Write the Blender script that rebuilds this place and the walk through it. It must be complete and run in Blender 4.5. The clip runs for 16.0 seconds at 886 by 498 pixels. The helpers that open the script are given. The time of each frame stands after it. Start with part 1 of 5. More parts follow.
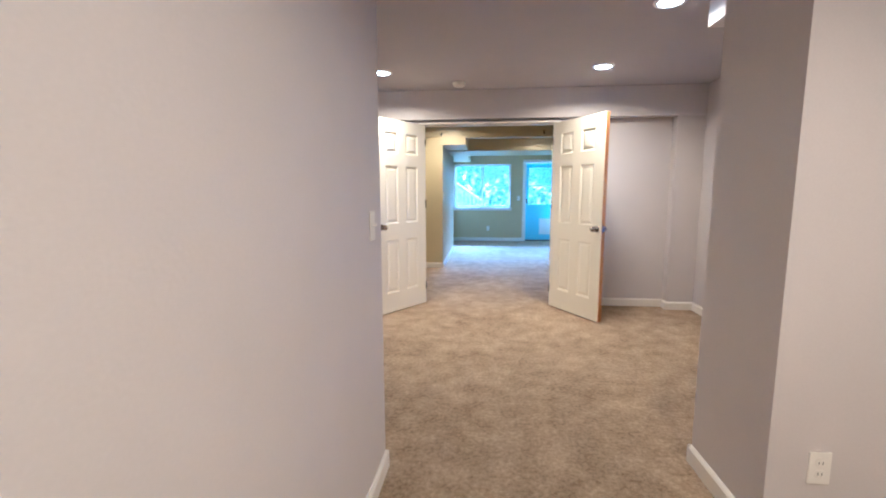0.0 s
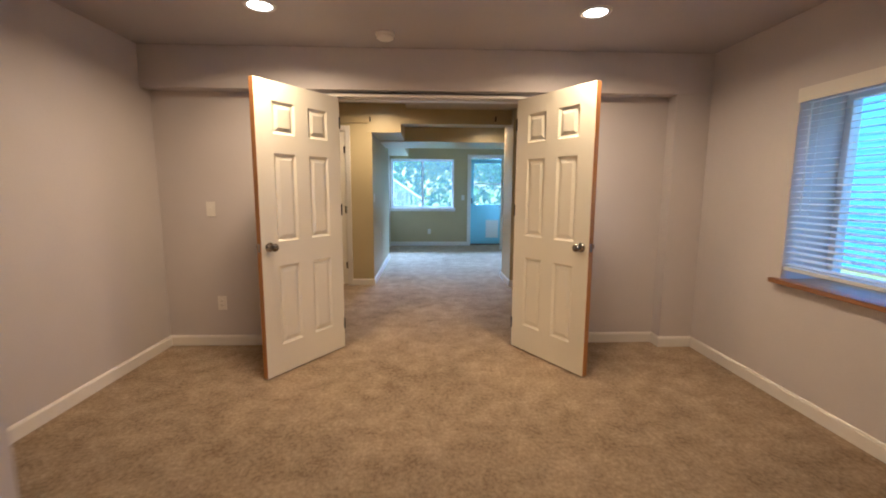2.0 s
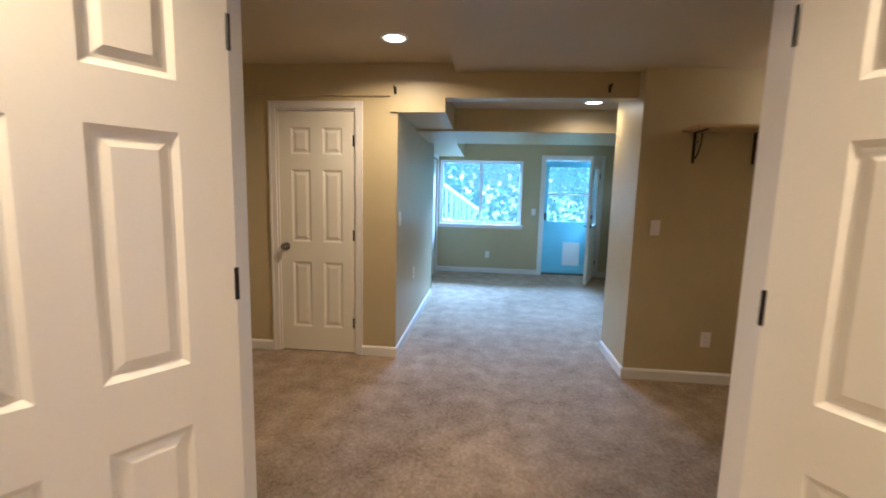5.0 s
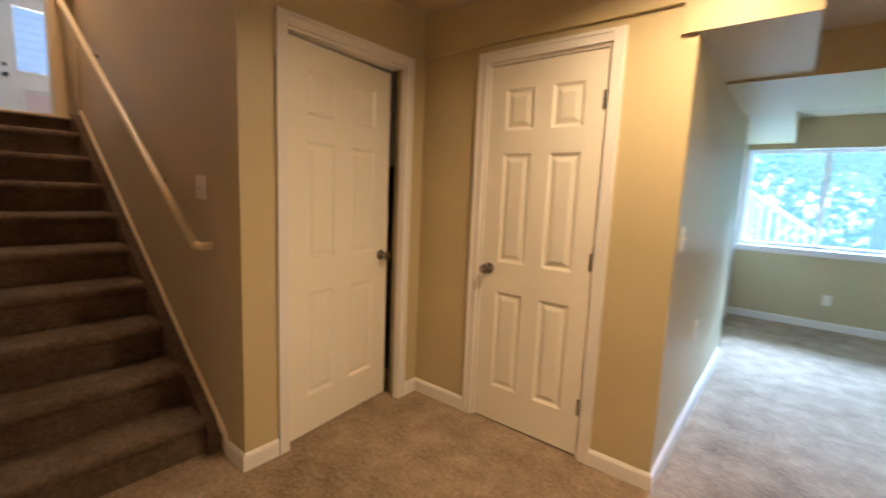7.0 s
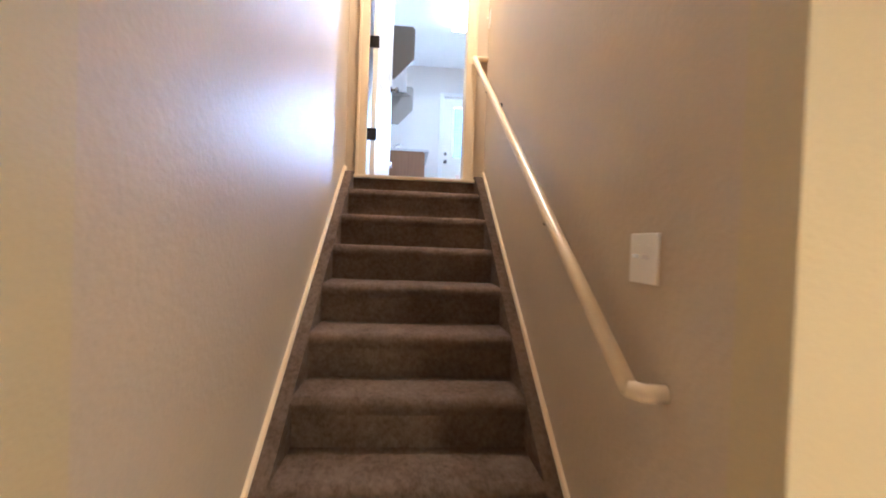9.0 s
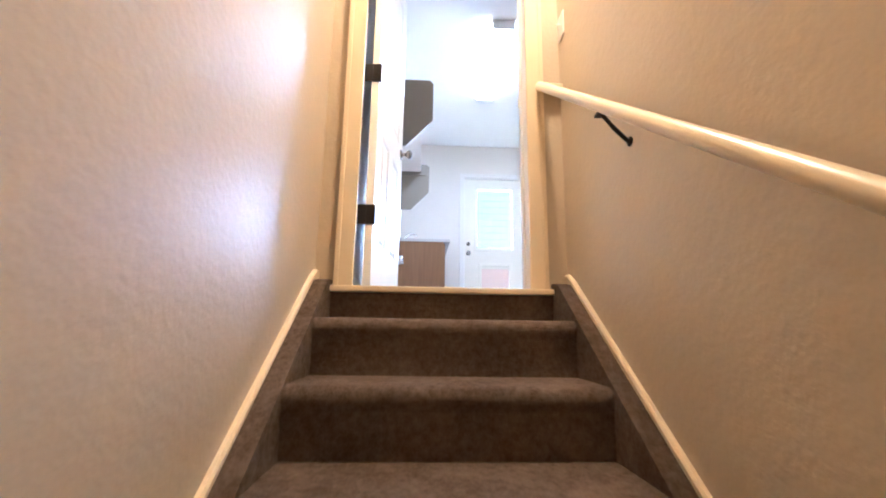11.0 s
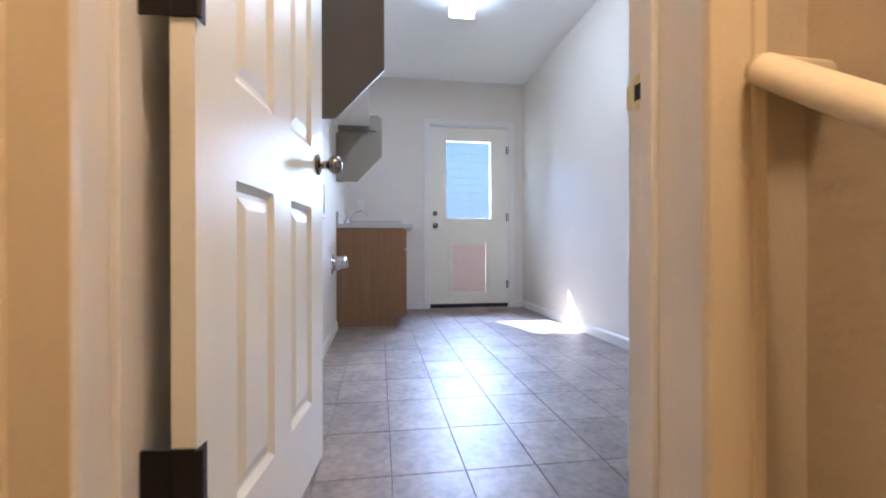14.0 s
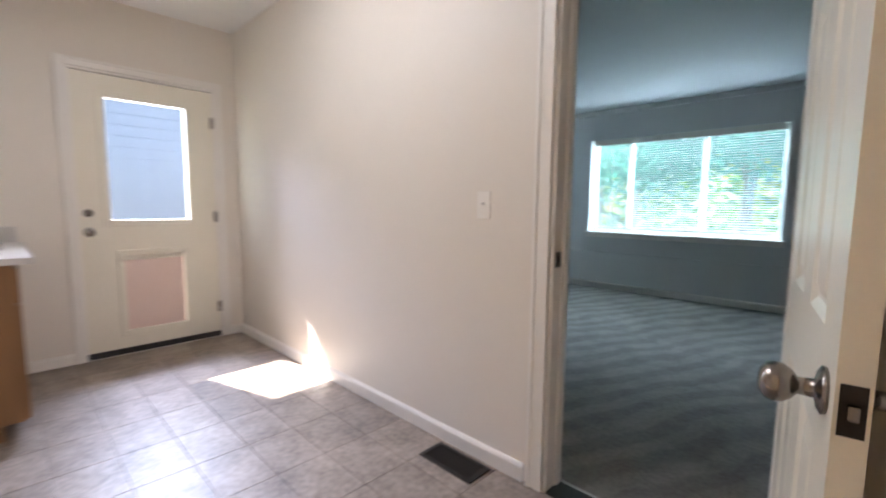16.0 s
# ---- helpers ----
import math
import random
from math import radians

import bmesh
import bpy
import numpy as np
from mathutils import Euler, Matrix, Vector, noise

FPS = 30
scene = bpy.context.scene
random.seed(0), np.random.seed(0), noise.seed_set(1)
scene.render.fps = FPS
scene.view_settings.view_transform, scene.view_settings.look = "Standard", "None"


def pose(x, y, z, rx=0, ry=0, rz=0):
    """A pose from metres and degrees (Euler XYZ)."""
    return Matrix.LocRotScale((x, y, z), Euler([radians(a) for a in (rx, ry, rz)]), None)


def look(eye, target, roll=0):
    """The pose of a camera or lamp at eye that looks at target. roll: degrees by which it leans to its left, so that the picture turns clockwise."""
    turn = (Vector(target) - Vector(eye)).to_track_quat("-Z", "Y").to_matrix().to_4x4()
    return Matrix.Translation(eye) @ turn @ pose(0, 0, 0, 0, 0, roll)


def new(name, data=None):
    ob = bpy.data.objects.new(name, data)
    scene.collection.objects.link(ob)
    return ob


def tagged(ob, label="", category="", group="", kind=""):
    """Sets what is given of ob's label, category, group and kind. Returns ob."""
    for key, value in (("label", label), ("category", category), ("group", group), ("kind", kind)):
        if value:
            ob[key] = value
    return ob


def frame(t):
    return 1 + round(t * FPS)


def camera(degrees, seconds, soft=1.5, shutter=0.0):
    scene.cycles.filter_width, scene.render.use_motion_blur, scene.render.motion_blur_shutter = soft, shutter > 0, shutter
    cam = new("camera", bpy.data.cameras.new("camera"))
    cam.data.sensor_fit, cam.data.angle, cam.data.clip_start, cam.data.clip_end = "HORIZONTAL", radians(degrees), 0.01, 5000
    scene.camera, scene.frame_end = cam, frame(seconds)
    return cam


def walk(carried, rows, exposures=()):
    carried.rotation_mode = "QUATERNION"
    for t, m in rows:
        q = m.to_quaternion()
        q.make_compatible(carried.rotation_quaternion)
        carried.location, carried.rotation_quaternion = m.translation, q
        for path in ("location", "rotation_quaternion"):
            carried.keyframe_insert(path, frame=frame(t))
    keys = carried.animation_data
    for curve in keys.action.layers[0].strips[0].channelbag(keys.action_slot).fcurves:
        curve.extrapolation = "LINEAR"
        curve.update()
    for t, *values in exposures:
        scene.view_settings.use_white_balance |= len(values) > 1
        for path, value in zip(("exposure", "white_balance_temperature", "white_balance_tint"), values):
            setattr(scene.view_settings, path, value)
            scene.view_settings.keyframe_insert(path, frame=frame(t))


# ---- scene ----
cam = camera(91.8, 16.0, 1.9, 0.35)
PATH = [
    (0, (-0.004, 0.139, 1.251), (-0.201, 2.113, 0.994), -0.1),
    (0.5, (-0.046, 0.389, 1.271), (-0.039, 2.373, 1.019), -0.5),
    (1, (-0.015, 0.741, 1.259), (0.053, 2.726, 1.023), -0.5),
    (1.5, (0.006, 1.09, 1.277), (0.063, 3.072, 1.011), -0.2),
    (2, (-0.001, 1.487, 1.294), (0.074, 3.467, 1.022), 0.3),
    (2.5, (0.023, 1.898, 1.277), (0.051, 3.882, 1.027), 0.5),
    (3, (0.03, 2.277, 1.286), (0.032, 4.263, 1.048), 0.7),
    (3.2, (0.015, 2.435, 1.288), (0.019, 4.424, 1.07), 0.7),
    (5.5, (0.007, 4.19, 1.413), (-0.297, 6.148, 1.146), 1.7),
    (6, (-0.076, 4.574, 1.408), (-0.549, 6.498, 1.134), 1.9),
    (6.5, (-0.2, 4.93, 1.328), (-1.026, 6.731, 1.056), 2.0),
    (7, (-0.342, 5.216, 1.347), (-1.587, 6.76, 1.085), 2.4),
    (7.5, (-0.639, 5.399, 1.349), (-2.271, 6.521, 1.071), 2.9),
    (8, (-0.917, 5.465, 1.329), (-2.802, 6.096, 1.112), 2.7),
    (8.5, (-1.266, 5.56, 1.343), (-3.24, 5.846, 1.199), 2.7),
    (9, (-1.659, 5.572, 1.343), (-3.652, 5.737, 1.31), 2.1),
    (9.5, (-2.075, 5.561, 1.325), (-4.069, 5.638, 1.453), 1.8),
    (10, (-2.478, 5.549, 1.395), (-4.452, 5.621, 1.71), 1.4),
    (10.2, (-2.638, 5.52, 1.438), (-4.6, 5.61, 1.815), 1.2),
    (12.5, (-3.724, 5.53, 2.07), (-5.695, 5.675, 2.373), -0.5),
    (13, (-3.938, 5.543, 2.201), (-5.915, 5.775, 2.388), -0.7),
    (13.5, (-4.123, 5.572, 2.338), (-6.11, 5.775, 2.431), -0.3),
    (14, (-4.354, 5.553, 2.483), (-6.333, 5.846, 2.477), -0.1),
    (14.5, (-4.581, 5.582, 2.619), (-6.537, 5.987, 2.52), 0.2),
    (15, (-4.787, 5.605, 2.796), (-6.715, 6.113, 2.632), 0.6),
    (15.5, (-4.982, 5.614, 2.917), (-6.769, 6.491, 2.724), 1.2),
    (16, (-5.208, 5.742, 2.94), (-6.596, 7.168, 2.737), 0.5),
]

# ---- light ----
EXPOSURES = [(0, 3.3, 3950, 6), (1.2, 3.15, 4000, 6), (2.0, 2.6, 4900, 10), (2.5, 2.6, 4700, 9), (3.2, 2.6, 4350, 7), (5.5, 2.95, 4600, 9), (6.5, 3.1, 4750, 10), (7, 3.3, 5400, 13), (7.5, 3.6, 5400, 14), (8, 3.9, 4700, 11), (8.5, 4.3, 4400, 9), (9.5, 4.65, 4300, 9), (10.2, 4.7, 4300, 9),
             (12.3, 4.15, 5400, 11), (13, 3.8, 5200, 10), (13.5, 3.45, 5000, 10), (14.5, 3.4, 5200, 11), (15, 3.45, 5500, 12), (16, 3.35, 6400, 15)]
walk(cam, [(t, look(eye, target, roll)) for t, eye, target, roll in PATH], EXPOSURES)

SUN_DIR = Vector((0.917, 0.29, -1.0)).normalized()
world = bpy.data.worlds.new("world")
scene.world = world
world.use_nodes = True
wn, wl = world.node_tree.nodes, world.node_tree.links
sky = wn.new("ShaderNodeTexSky")
sky.sky_type, sky.sun_disc = "NISHITA", False
sky.sun_elevation = math.asin(-SUN_DIR.z)
sky.sun_rotation = math.atan2(-SUN_DIR.x, -SUN_DIR.y)
wl.new(sky.outputs[0], wn["Background"].inputs[0])
wn["Background"].inputs[1].default_value = 0.10


def lamp(name, kind, m, power, colour, **kw):
    data = bpy.data.lights.new(name, kind)
    data.energy, data.color = power, colour
    for k, v in kw.items():
        setattr(data, k, v)
    ob = new(name, data)
    ob.matrix_world = m
    return ob


lamp("sun", "SUN", look((0, 0, 0), SUN_DIR), 5.0, (1.0, 0.95, 0.88), angle=radians(0.5))

WARM = (1.0, 0.64, 0.30)
CA, CB, F, CL = 2.345, 2.405, 1.808, 4.34      # ceilings, upper floor, laundry ceiling
# the can at (0.9, 0.2) is unseen, added to brighten the entry wall
CANS = [(-0.963, 4.165, CA, 4.3), (1.0, 4.165, CA, 3.7), (1.04, 2.89, CA, 0.9), (0.9, 0.2, CA, 6.4),
        (-0.63, 6.72, CB, 3.1), (0.92, 7.82, 2.235, 0.8)]
for x, y, z, w in CANS:
    lamp("can_lamp", "AREA", pose(x, y, z - 0.03), w, WARM, shape="DISK", size=0.13, spread=radians(160))
lamp("dome_lamp", "POINT", pose(2.33, 6.85, 2.04), 0.8, WARM, shadow_soft_size=0.07)
lamp("stair_lamp", "AREA", pose(-4.3, 5.90, CL - 0.09), 3.3, (1.0, 0.63, 0.31), shape="DISK", size=0.28)
# unseen area lamps stand in for open sky above and beside the openings
DAY = (0.44, 0.74, 1.0)
lamp("sky_light", "AREA", look((0.4, 15.4, 3.55), (0.2, 10.4, 1.0)), 470, (0.47, 0.69, 1.0), shape="RECTANGLE", size=4.2, size_y=1.2)
lamp("sky_light", "AREA", look((3.6, 3.5, 3.2), (2.0, 3.6, 1.0)), 9, (0.34, 0.62, 1.0), shape="RECTANGLE", size=1.6, size_y=0.8)
lamp("sky_light", "AREA", look((-10.15, 7.4, 3.55), (-8.2, 6.2, 2.5)), 20, (0.84, 0.89, 1.0), shape="RECTANGLE", size=1.8, size_y=0.9)
# small extra lamp under the eave, added for sheen and bounce off the tiles
lamp("sky_light", "AREA", look((-9.8, 6.62, 4.0), (-8.2, 6.2, 1.8)), 17, (0.58, 0.68, 1.0), shape="RECTANGLE", size=0.5, size_y=0.24)
lamp("sky_light", "AREA", look((-6.9, 13.4, 5.2), (-6.9, 11.0, 2.4)), 172, (0.62, 0.84, 1.0), shape="RECTANGLE", size=3.4, size_y=1.2)


# ---- materials ----
def material(name, colour, rough=0.6, metal=0.0, vary=0.08, scale=4.0, fine=120.0, bump=0.0, bump_scale=200.0, emit=0.0, spec=0.5, coat=0.0):
    """Base colour with two scales of variation, and a fine relief."""
    m = bpy.data.materials.new(name)
    m.use_nodes = True
    n, l = m.node_tree.nodes, m.node_tree.links
    b = n["Principled BSDF"]
    b.inputs["Roughness"].default_value, b.inputs["Metallic"].default_value = rough, metal
    b.inputs["Specular IOR Level"].default_value = spec
    b.inputs["Coat Weight"].default_value = coat
    co = n.new("ShaderNodeTexCoord")
    where = n.new("ShaderNodeNewGeometry")
    big = n.new("ShaderNodeTexNoise")
    big.inputs["Scale"].default_value, big.inputs["Detail"].default_value = scale, 4.0
    small = n.new("ShaderNodeTexNoise")
    small.inputs["Scale"].default_value, small.inputs["Detail"].default_value = fine, 3.0
    l.new(where.outputs["Position"], big.inputs["Vector"])
    l.new(where.outputs["Position"], small.inputs["Vector"])
    add = n.new("ShaderNodeMath")
    add.operation = "ADD"
    l.new(big.outputs["Fac"], add.inputs[0])
    l.new(small.outputs["Fac"], add.inputs[1])
    ramp = n.new("ShaderNodeMapRange")
    ramp.inputs["From Min"].default_value, ramp.inputs["From Max"].default_value = 0.6, 1.4
    ramp.inputs["To Min"].default_value, ramp.inputs["To Max"].default_value = 1 - vary, 1 + vary
    l.new(add.outputs[0], ramp.inputs["Value"])
    mul = n.new("ShaderNodeVectorMath")
    mul.operation = "SCALE"
    mul.inputs[0].default_value = colour
    l.new(ramp.outputs[0], mul.inputs["Scale"])
    l.new(mul.outputs[0], b.inputs["Base Color"])
    if bump:
        tex = n.new("ShaderNodeTexNoise")
        tex.inputs["Scale"].default_value, tex.inputs["Detail"].default_value = bump_scale, 3.0
        l.new(where.outputs["Position"], tex.inputs["Vector"])
        bp = n.new("ShaderNodeBump")
        bp.inputs["Strength"].default_value, bp.inputs["Distance"].default_value = bump, 0.004
        l.new(tex.outputs["Fac"], bp.inputs["Height"])
        l.new(bp.outputs[0], b.inputs["Normal"])
    if emit:
        b.inputs["Emission Color"].default_value = (*colour, 1)
        b.inputs["Emission Strength"].default_value = emit
    return m


def wood_material(name, dark, light, rough=0.45, along="Z"):
    m = material(name, light, rough, vary=0.05)
    n, l = m.node_tree.nodes, m.node_tree.links
    b = n["Principled BSDF"]
    co = n.new("ShaderNodeNewGeometry")
    mp = n.new("ShaderNodeMapping")
    mp.inputs["Scale"].default_value = (60, 60, 2.5) if along == "Z" else (2.5, 60, 60) if along == "X" else (60, 2.5, 60)
    l.new(co.outputs["Position"], mp.inputs["Vector"])
    tx = n.new("ShaderNodeTexNoise")
    tx.inputs["Scale"].default_value, tx.inputs["Detail"].default_value = 1.0, 6.0
    l.new(mp.outputs[0], tx.inputs["Vector"])
    r = n.new("ShaderNodeValToRGB")
    r.color_ramp.elements[0].position, r.color_ramp.elements[1].position = 0.3, 0.7
    r.color_ramp.elements[0].color, r.color_ramp.elements[1].color = (*dark, 1), (*light, 1)
    l.new(tx.outputs["Fac"], r.inputs[0])
    l.new(r.outputs[0], b.inputs["Base Color"])
    return m


def carpet_material(name, dark, light, bump=0.9):
    m = material(name, light, 0.95, spec=0.1)
    n, l = m.node_tree.nodes, m.node_tree.links
    b = n["Principled BSDF"]
    co = n.new("ShaderNodeNewGeometry")
    tuft = n.new("ShaderNodeTexNoise")
    tuft.inputs["Scale"].default_value, tuft.inputs["Detail"].default_value, tuft.inputs["Roughness"].default_value = 44.0, 8.0, 0.82
    tread = n.new("ShaderNodeTexNoise")
    tread.inputs["Scale"].default_value, tread.inputs["Detail"].default_value, tread.inputs["Distortion"].default_value = 7.0, 6.0, 0.25
    wide = n.new("ShaderNodeTexNoise")
    wide.inputs["Scale"].default_value, wide.inputs["Detail"].default_value = 1.3, 2.0
    for t in (tuft, tread, wide):
        l.new(co.outputs["Position"], t.inputs["Vector"])
    mix = n.new("ShaderNodeMath")
    mix.operation = "MULTIPLY_ADD"
    mix.inputs[1].default_value = 0.72
    l.new(tuft.outputs["Fac"], mix.inputs[0])
    mix2 = n.new("ShaderNodeMath")
    mix2.operation = "MULTIPLY_ADD"
    mix2.inputs[1].default_value = 0.27
    l.new(tread.outputs["Fac"], mix2.inputs[0])
    mix3 = n.new("ShaderNodeMath")
    mix3.operation = "MULTIPLY"
    mix3.inputs[1].default_value = 0.17
    l.new(wide.outputs["Fac"], mix3.inputs[0])
    l.new(mix3.outputs[0], mix2.inputs[2])
    l.new(mix2.outputs[0], mix.inputs[2])
    r = n.new("ShaderNodeValToRGB")
    r.color_ramp.elements[0].position, r.color_ramp.elements[1].position = 0.455, 0.70
    r.color_ramp.elements[0].color, r.color_ramp.elements[1].color = (*dark, 1), (*light, 1)
    l.new(mix.outputs[0], r.inputs[0])
    l.new(r.outputs[0], b.inputs["Base Color"])
    bp = n.new("ShaderNodeBump")
    bp.inputs["Strength"].default_value, bp.inputs["Distance"].default_value = bump, 0.02
    l.new(tuft.outputs["Fac"], bp.inputs["Height"])
    l.new(bp.outputs[0], b.inputs["Normal"])
    return m


def glass_material(name, tint=(1, 1, 1)):
    m = bpy.data.materials.new(name)
    m.use_nodes = True
    n, l = m.node_tree.nodes, m.node_tree.links
    n.remove(n["Principled BSDF"])
    t, g, mx, fr = n.new("ShaderNodeBsdfTransparent"), n.new("ShaderNodeBsdfGlossy"), n.new("ShaderNodeMixShader"), n.new("ShaderNodeMath")
    lw, pw = n.new("ShaderNodeLayerWeight"), n.new("ShaderNodeMath")
    lw.inputs[0].default_value = 0.5
    pw.operation, fr.operation = "POWER", "MULTIPLY_ADD"
    pw.inputs[1].default_value, fr.inputs[1].default_value, fr.inputs[2].default_value = 5.0, 0.9, 0.03
    l.new(lw.outputs["Facing"], pw.inputs[0])
    l.new(pw.outputs[0], fr.inputs[0])
    t.inputs[0].default_value = (*tint, 1)
    g.inputs["Roughness"].default_value = 0.02
    l.new(fr.outputs[0], mx.inputs[0])
    l.new(t.outputs[0], mx.inputs[1])
    l.new(g.outputs[0], mx.inputs[2])
    l.new(mx.outputs[0], n["Material Output"].inputs[0])
    return m


def translucent(m, amount):
    """Lets light through thin leaves."""
    n, l = m.node_tree.nodes, m.node_tree.links
    b = n["Principled BSDF"]
    t, mx = n.new("ShaderNodeBsdfTranslucent"), n.new("ShaderNodeMixShader")
    l.new(b.inputs["Base Color"].links[0].from_socket, t.inputs["Color"])
    mx.inputs[0].default_value = amount
    l.new(b.outputs[0], mx.inputs[1])
    l.new(t.outputs[0], mx.inputs[2])
    l.new(mx.outputs[0], n["Material Output"].inputs[0])


PAINT_A = material("lilac_grey_paint", (0.60, 0.552, 0.54), 0.55, bump=0.14, bump_scale=110, vary=0.03)
PAINT_B = material("tan_paint", (0.52, 0.43, 0.24), 0.42, bump=0.2, bump_scale=95, vary=0.04)
PAINT_S = material("tan_gloss_paint", (0.52, 0.43, 0.30), 0.46, bump=0.42, bump_scale=46, vary=0.05, spec=0.36)
PAINT_L = material("warm_white_paint", (0.74, 0.68, 0.60), 0.5, bump=0.12, bump_scale=110, vary=0.02)
PAINT_C = material("grey_room_paint", (0.60, 0.60, 0.58), 0.6, bump=0.12, bump_scale=110, vary=0.03)
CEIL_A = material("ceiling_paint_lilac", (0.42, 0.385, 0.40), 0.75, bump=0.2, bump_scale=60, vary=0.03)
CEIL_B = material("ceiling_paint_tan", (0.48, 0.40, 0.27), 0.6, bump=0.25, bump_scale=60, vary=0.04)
# grey room paint darkened, in place of weaker light on that ceiling
CEIL_C = material("ceiling_grey_dimmed", (0.34, 0.35, 0.35), 0.75, bump=0.2, bump_scale=70, vary=0.03)
CEIL_L = material("ceiling_paint_white", (0.82, 0.80, 0.78), 0.7, bump=0.2, bump_scale=70, vary=0.02)
TRIM = material("white_gloss_trim", (0.78, 0.74, 0.68), 0.32, vary=0.03, bump=0.03, bump_scale=40)
TRIM_S = material("cream_gloss_trim", (0.74, 0.61, 0.40), 0.30, vary=0.04, bump=0.05, bump_scale=40)
DOORW = material("door_white", (0.80, 0.75, 0.63), 0.36, vary=0.025, bump=0.05, bump_scale=55)
CARPET = carpet_material("beige_carpet", (0.22, 0.155, 0.095), (0.57, 0.435, 0.29))
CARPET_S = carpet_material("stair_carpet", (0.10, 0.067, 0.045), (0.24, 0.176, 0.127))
CARPET_C = carpet_material("grey_carpet", (0.31, 0.29, 0.265), (0.55, 0.52, 0.485))
# vacuum tracks brushed into the pile
cn, cl = CARPET_C.node_tree.nodes, CARPET_C.node_tree.links
c_pos, c_turn, c_wave, c_mix = cn.new("ShaderNodeNewGeometry"), cn.new("ShaderNodeMapping"), cn.new("ShaderNodeTexWave"), cn.new("ShaderNodeMixRGB")
c_turn.inputs["Rotation"].default_value = (0, 0, radians(24))
c_wave.inputs["Scale"].default_value, c_wave.inputs["Distortion"].default_value, c_wave.inputs["Detail"].default_value = 1.6, 6.0, 4.0
c_mix.blend_type = "MULTIPLY"
c_ramp = cn.new("ShaderNodeValToRGB")
c_ramp.color_ramp.elements[0].position, c_ramp.color_ramp.elements[1].position = 0.3, 0.7
c_ramp.color_ramp.elements[0].color, c_ramp.color_ramp.elements[1].color = (0.84, 0.84, 0.84, 1), (1.04, 1.04, 1.04, 1)
c_mix.inputs[0].default_value = 1.0
c_base = cn["Principled BSDF"].inputs["Base Color"]
cl.new(c_pos.outputs["Position"], c_turn.inputs["Vector"])
cl.new(c_turn.outputs[0], c_wave.inputs["Vector"])
cl.new(c_wave.outputs["Fac"], c_ramp.inputs[0])
cl.new(c_base.links[0].from_socket, c_mix.inputs[1])
cl.new(c_ramp.outputs[0], c_mix.inputs[2])
cl.new(c_mix.outputs[0], c_base)
EDGE_WOOD = wood_material("bare_wood_edge", (0.36, 0.15, 0.035), (0.56, 0.27, 0.075), 0.5)
OAK = wood_material("oak_cabinet", (0.20, 0.10, 0.042), (0.255, 0.132, 0.056), 0.42)
SILL_WOOD = wood_material("brown_sill_wood", (0.22, 0.10, 0.04), (0.36, 0.18, 0.08), 0.45, "Y")
SHELF_WOOD = wood_material("shelf_wood", (0.40, 0.26, 0.11), (0.58, 0.42, 0.22), 0.5, "X")
NICKEL = material("satin_nickel", (0.27, 0.245, 0.22), 0.22, metal=1.0, vary=0.04)
CHROME = material("chrome", (0.75, 0.75, 0.76), 0.10, metal=1.0, vary=0.02)
BRONZE = material("dark_bronze", (0.035, 0.03, 0.026), 0.42, metal=0.8, vary=0.1)
BRASS = material("worn_brass", (0.78, 0.67, 0.36), 0.38, metal=0.6, vary=0.1)
PLATE = material("plastic_plate", (0.80, 0.76, 0.70), 0.35, vary=0.02)
# near-black colour in place of the shade inside holes and closed spaces
DARK = material("void_shade", (0.02, 0.018, 0.016), 0.8, vary=0.1)
RUBBER = material("black_sweep", (0.02, 0.02, 0.02), 0.7, vary=0.1)
GLASS = glass_material("window_glass", (0.93, 0.975, 0.965))
# faint glowing veil, added over the glass to wash out the view with haze
HAZE_SCREEN = bpy.data.materials.new("insect_screen")
HAZE_SCREEN.use_nodes = True
sn, sl = HAZE_SCREEN.node_tree.nodes, HAZE_SCREEN.node_tree.links
sn.remove(sn["Principled BSDF"])
s_clear, s_haze, s_mix = sn.new("ShaderNodeBsdfTransparent"), sn.new("ShaderNodeBsdfTranslucent"), sn.new("ShaderNodeMixShader")
s_haze.inputs["Color"].default_value = (0.62, 0.80, 0.74, 1)
s_mix.inputs[0].default_value = 0.032
sl.new(s_clear.outputs[0], s_mix.inputs[1])
sl.new(s_haze.outputs[0], s_mix.inputs[2])
sl.new(s_mix.outputs[0], sn["Material Output"].inputs[0])
HAZE_SCREEN_L = HAZE_SCREEN.copy()
HAZE_SCREEN_L.node_tree.nodes["Mix Shader"].inputs[0].default_value = 0.02
VINYL = material("white_vinyl", (0.80, 0.80, 0.79), 0.4, vary=0.02)
# white storm door vinyl with the blue sky light put into its colour
VINYL_SKY = material("vinyl_sky_tint", (0.30, 0.64, 0.78), 0.3, vary=0.03)
SLAT = material("blind_slat", (0.78, 0.78, 0.78), 0.45, vary=0.02)
COUNTER = material("laminate_counter", (0.55, 0.51, 0.47), 0.35, vary=0.10, fine=300)
PORCELAIN = material("white_sink", (0.82, 0.81, 0.79), 0.18, vary=0.01)
SHELFP = material("beige_melamine", (0.27, 0.228, 0.172), 0.45, vary=0.03)
PINK = material("pet_flap", (0.80, 0.62, 0.54), 0.5, vary=0.03)
LENS = material("lamp_lens", (1.0, 0.86, 0.66), 0.5, vary=0.0, emit=3.0)
SHADE = material("dome_glass", (1.0, 0.86, 0.66), 0.5, vary=0.0, emit=1.6)
TUBE = material("fluorescent_diffuser", (0.90, 0.93, 0.98), 0.4, vary=0.0, emit=2.4)
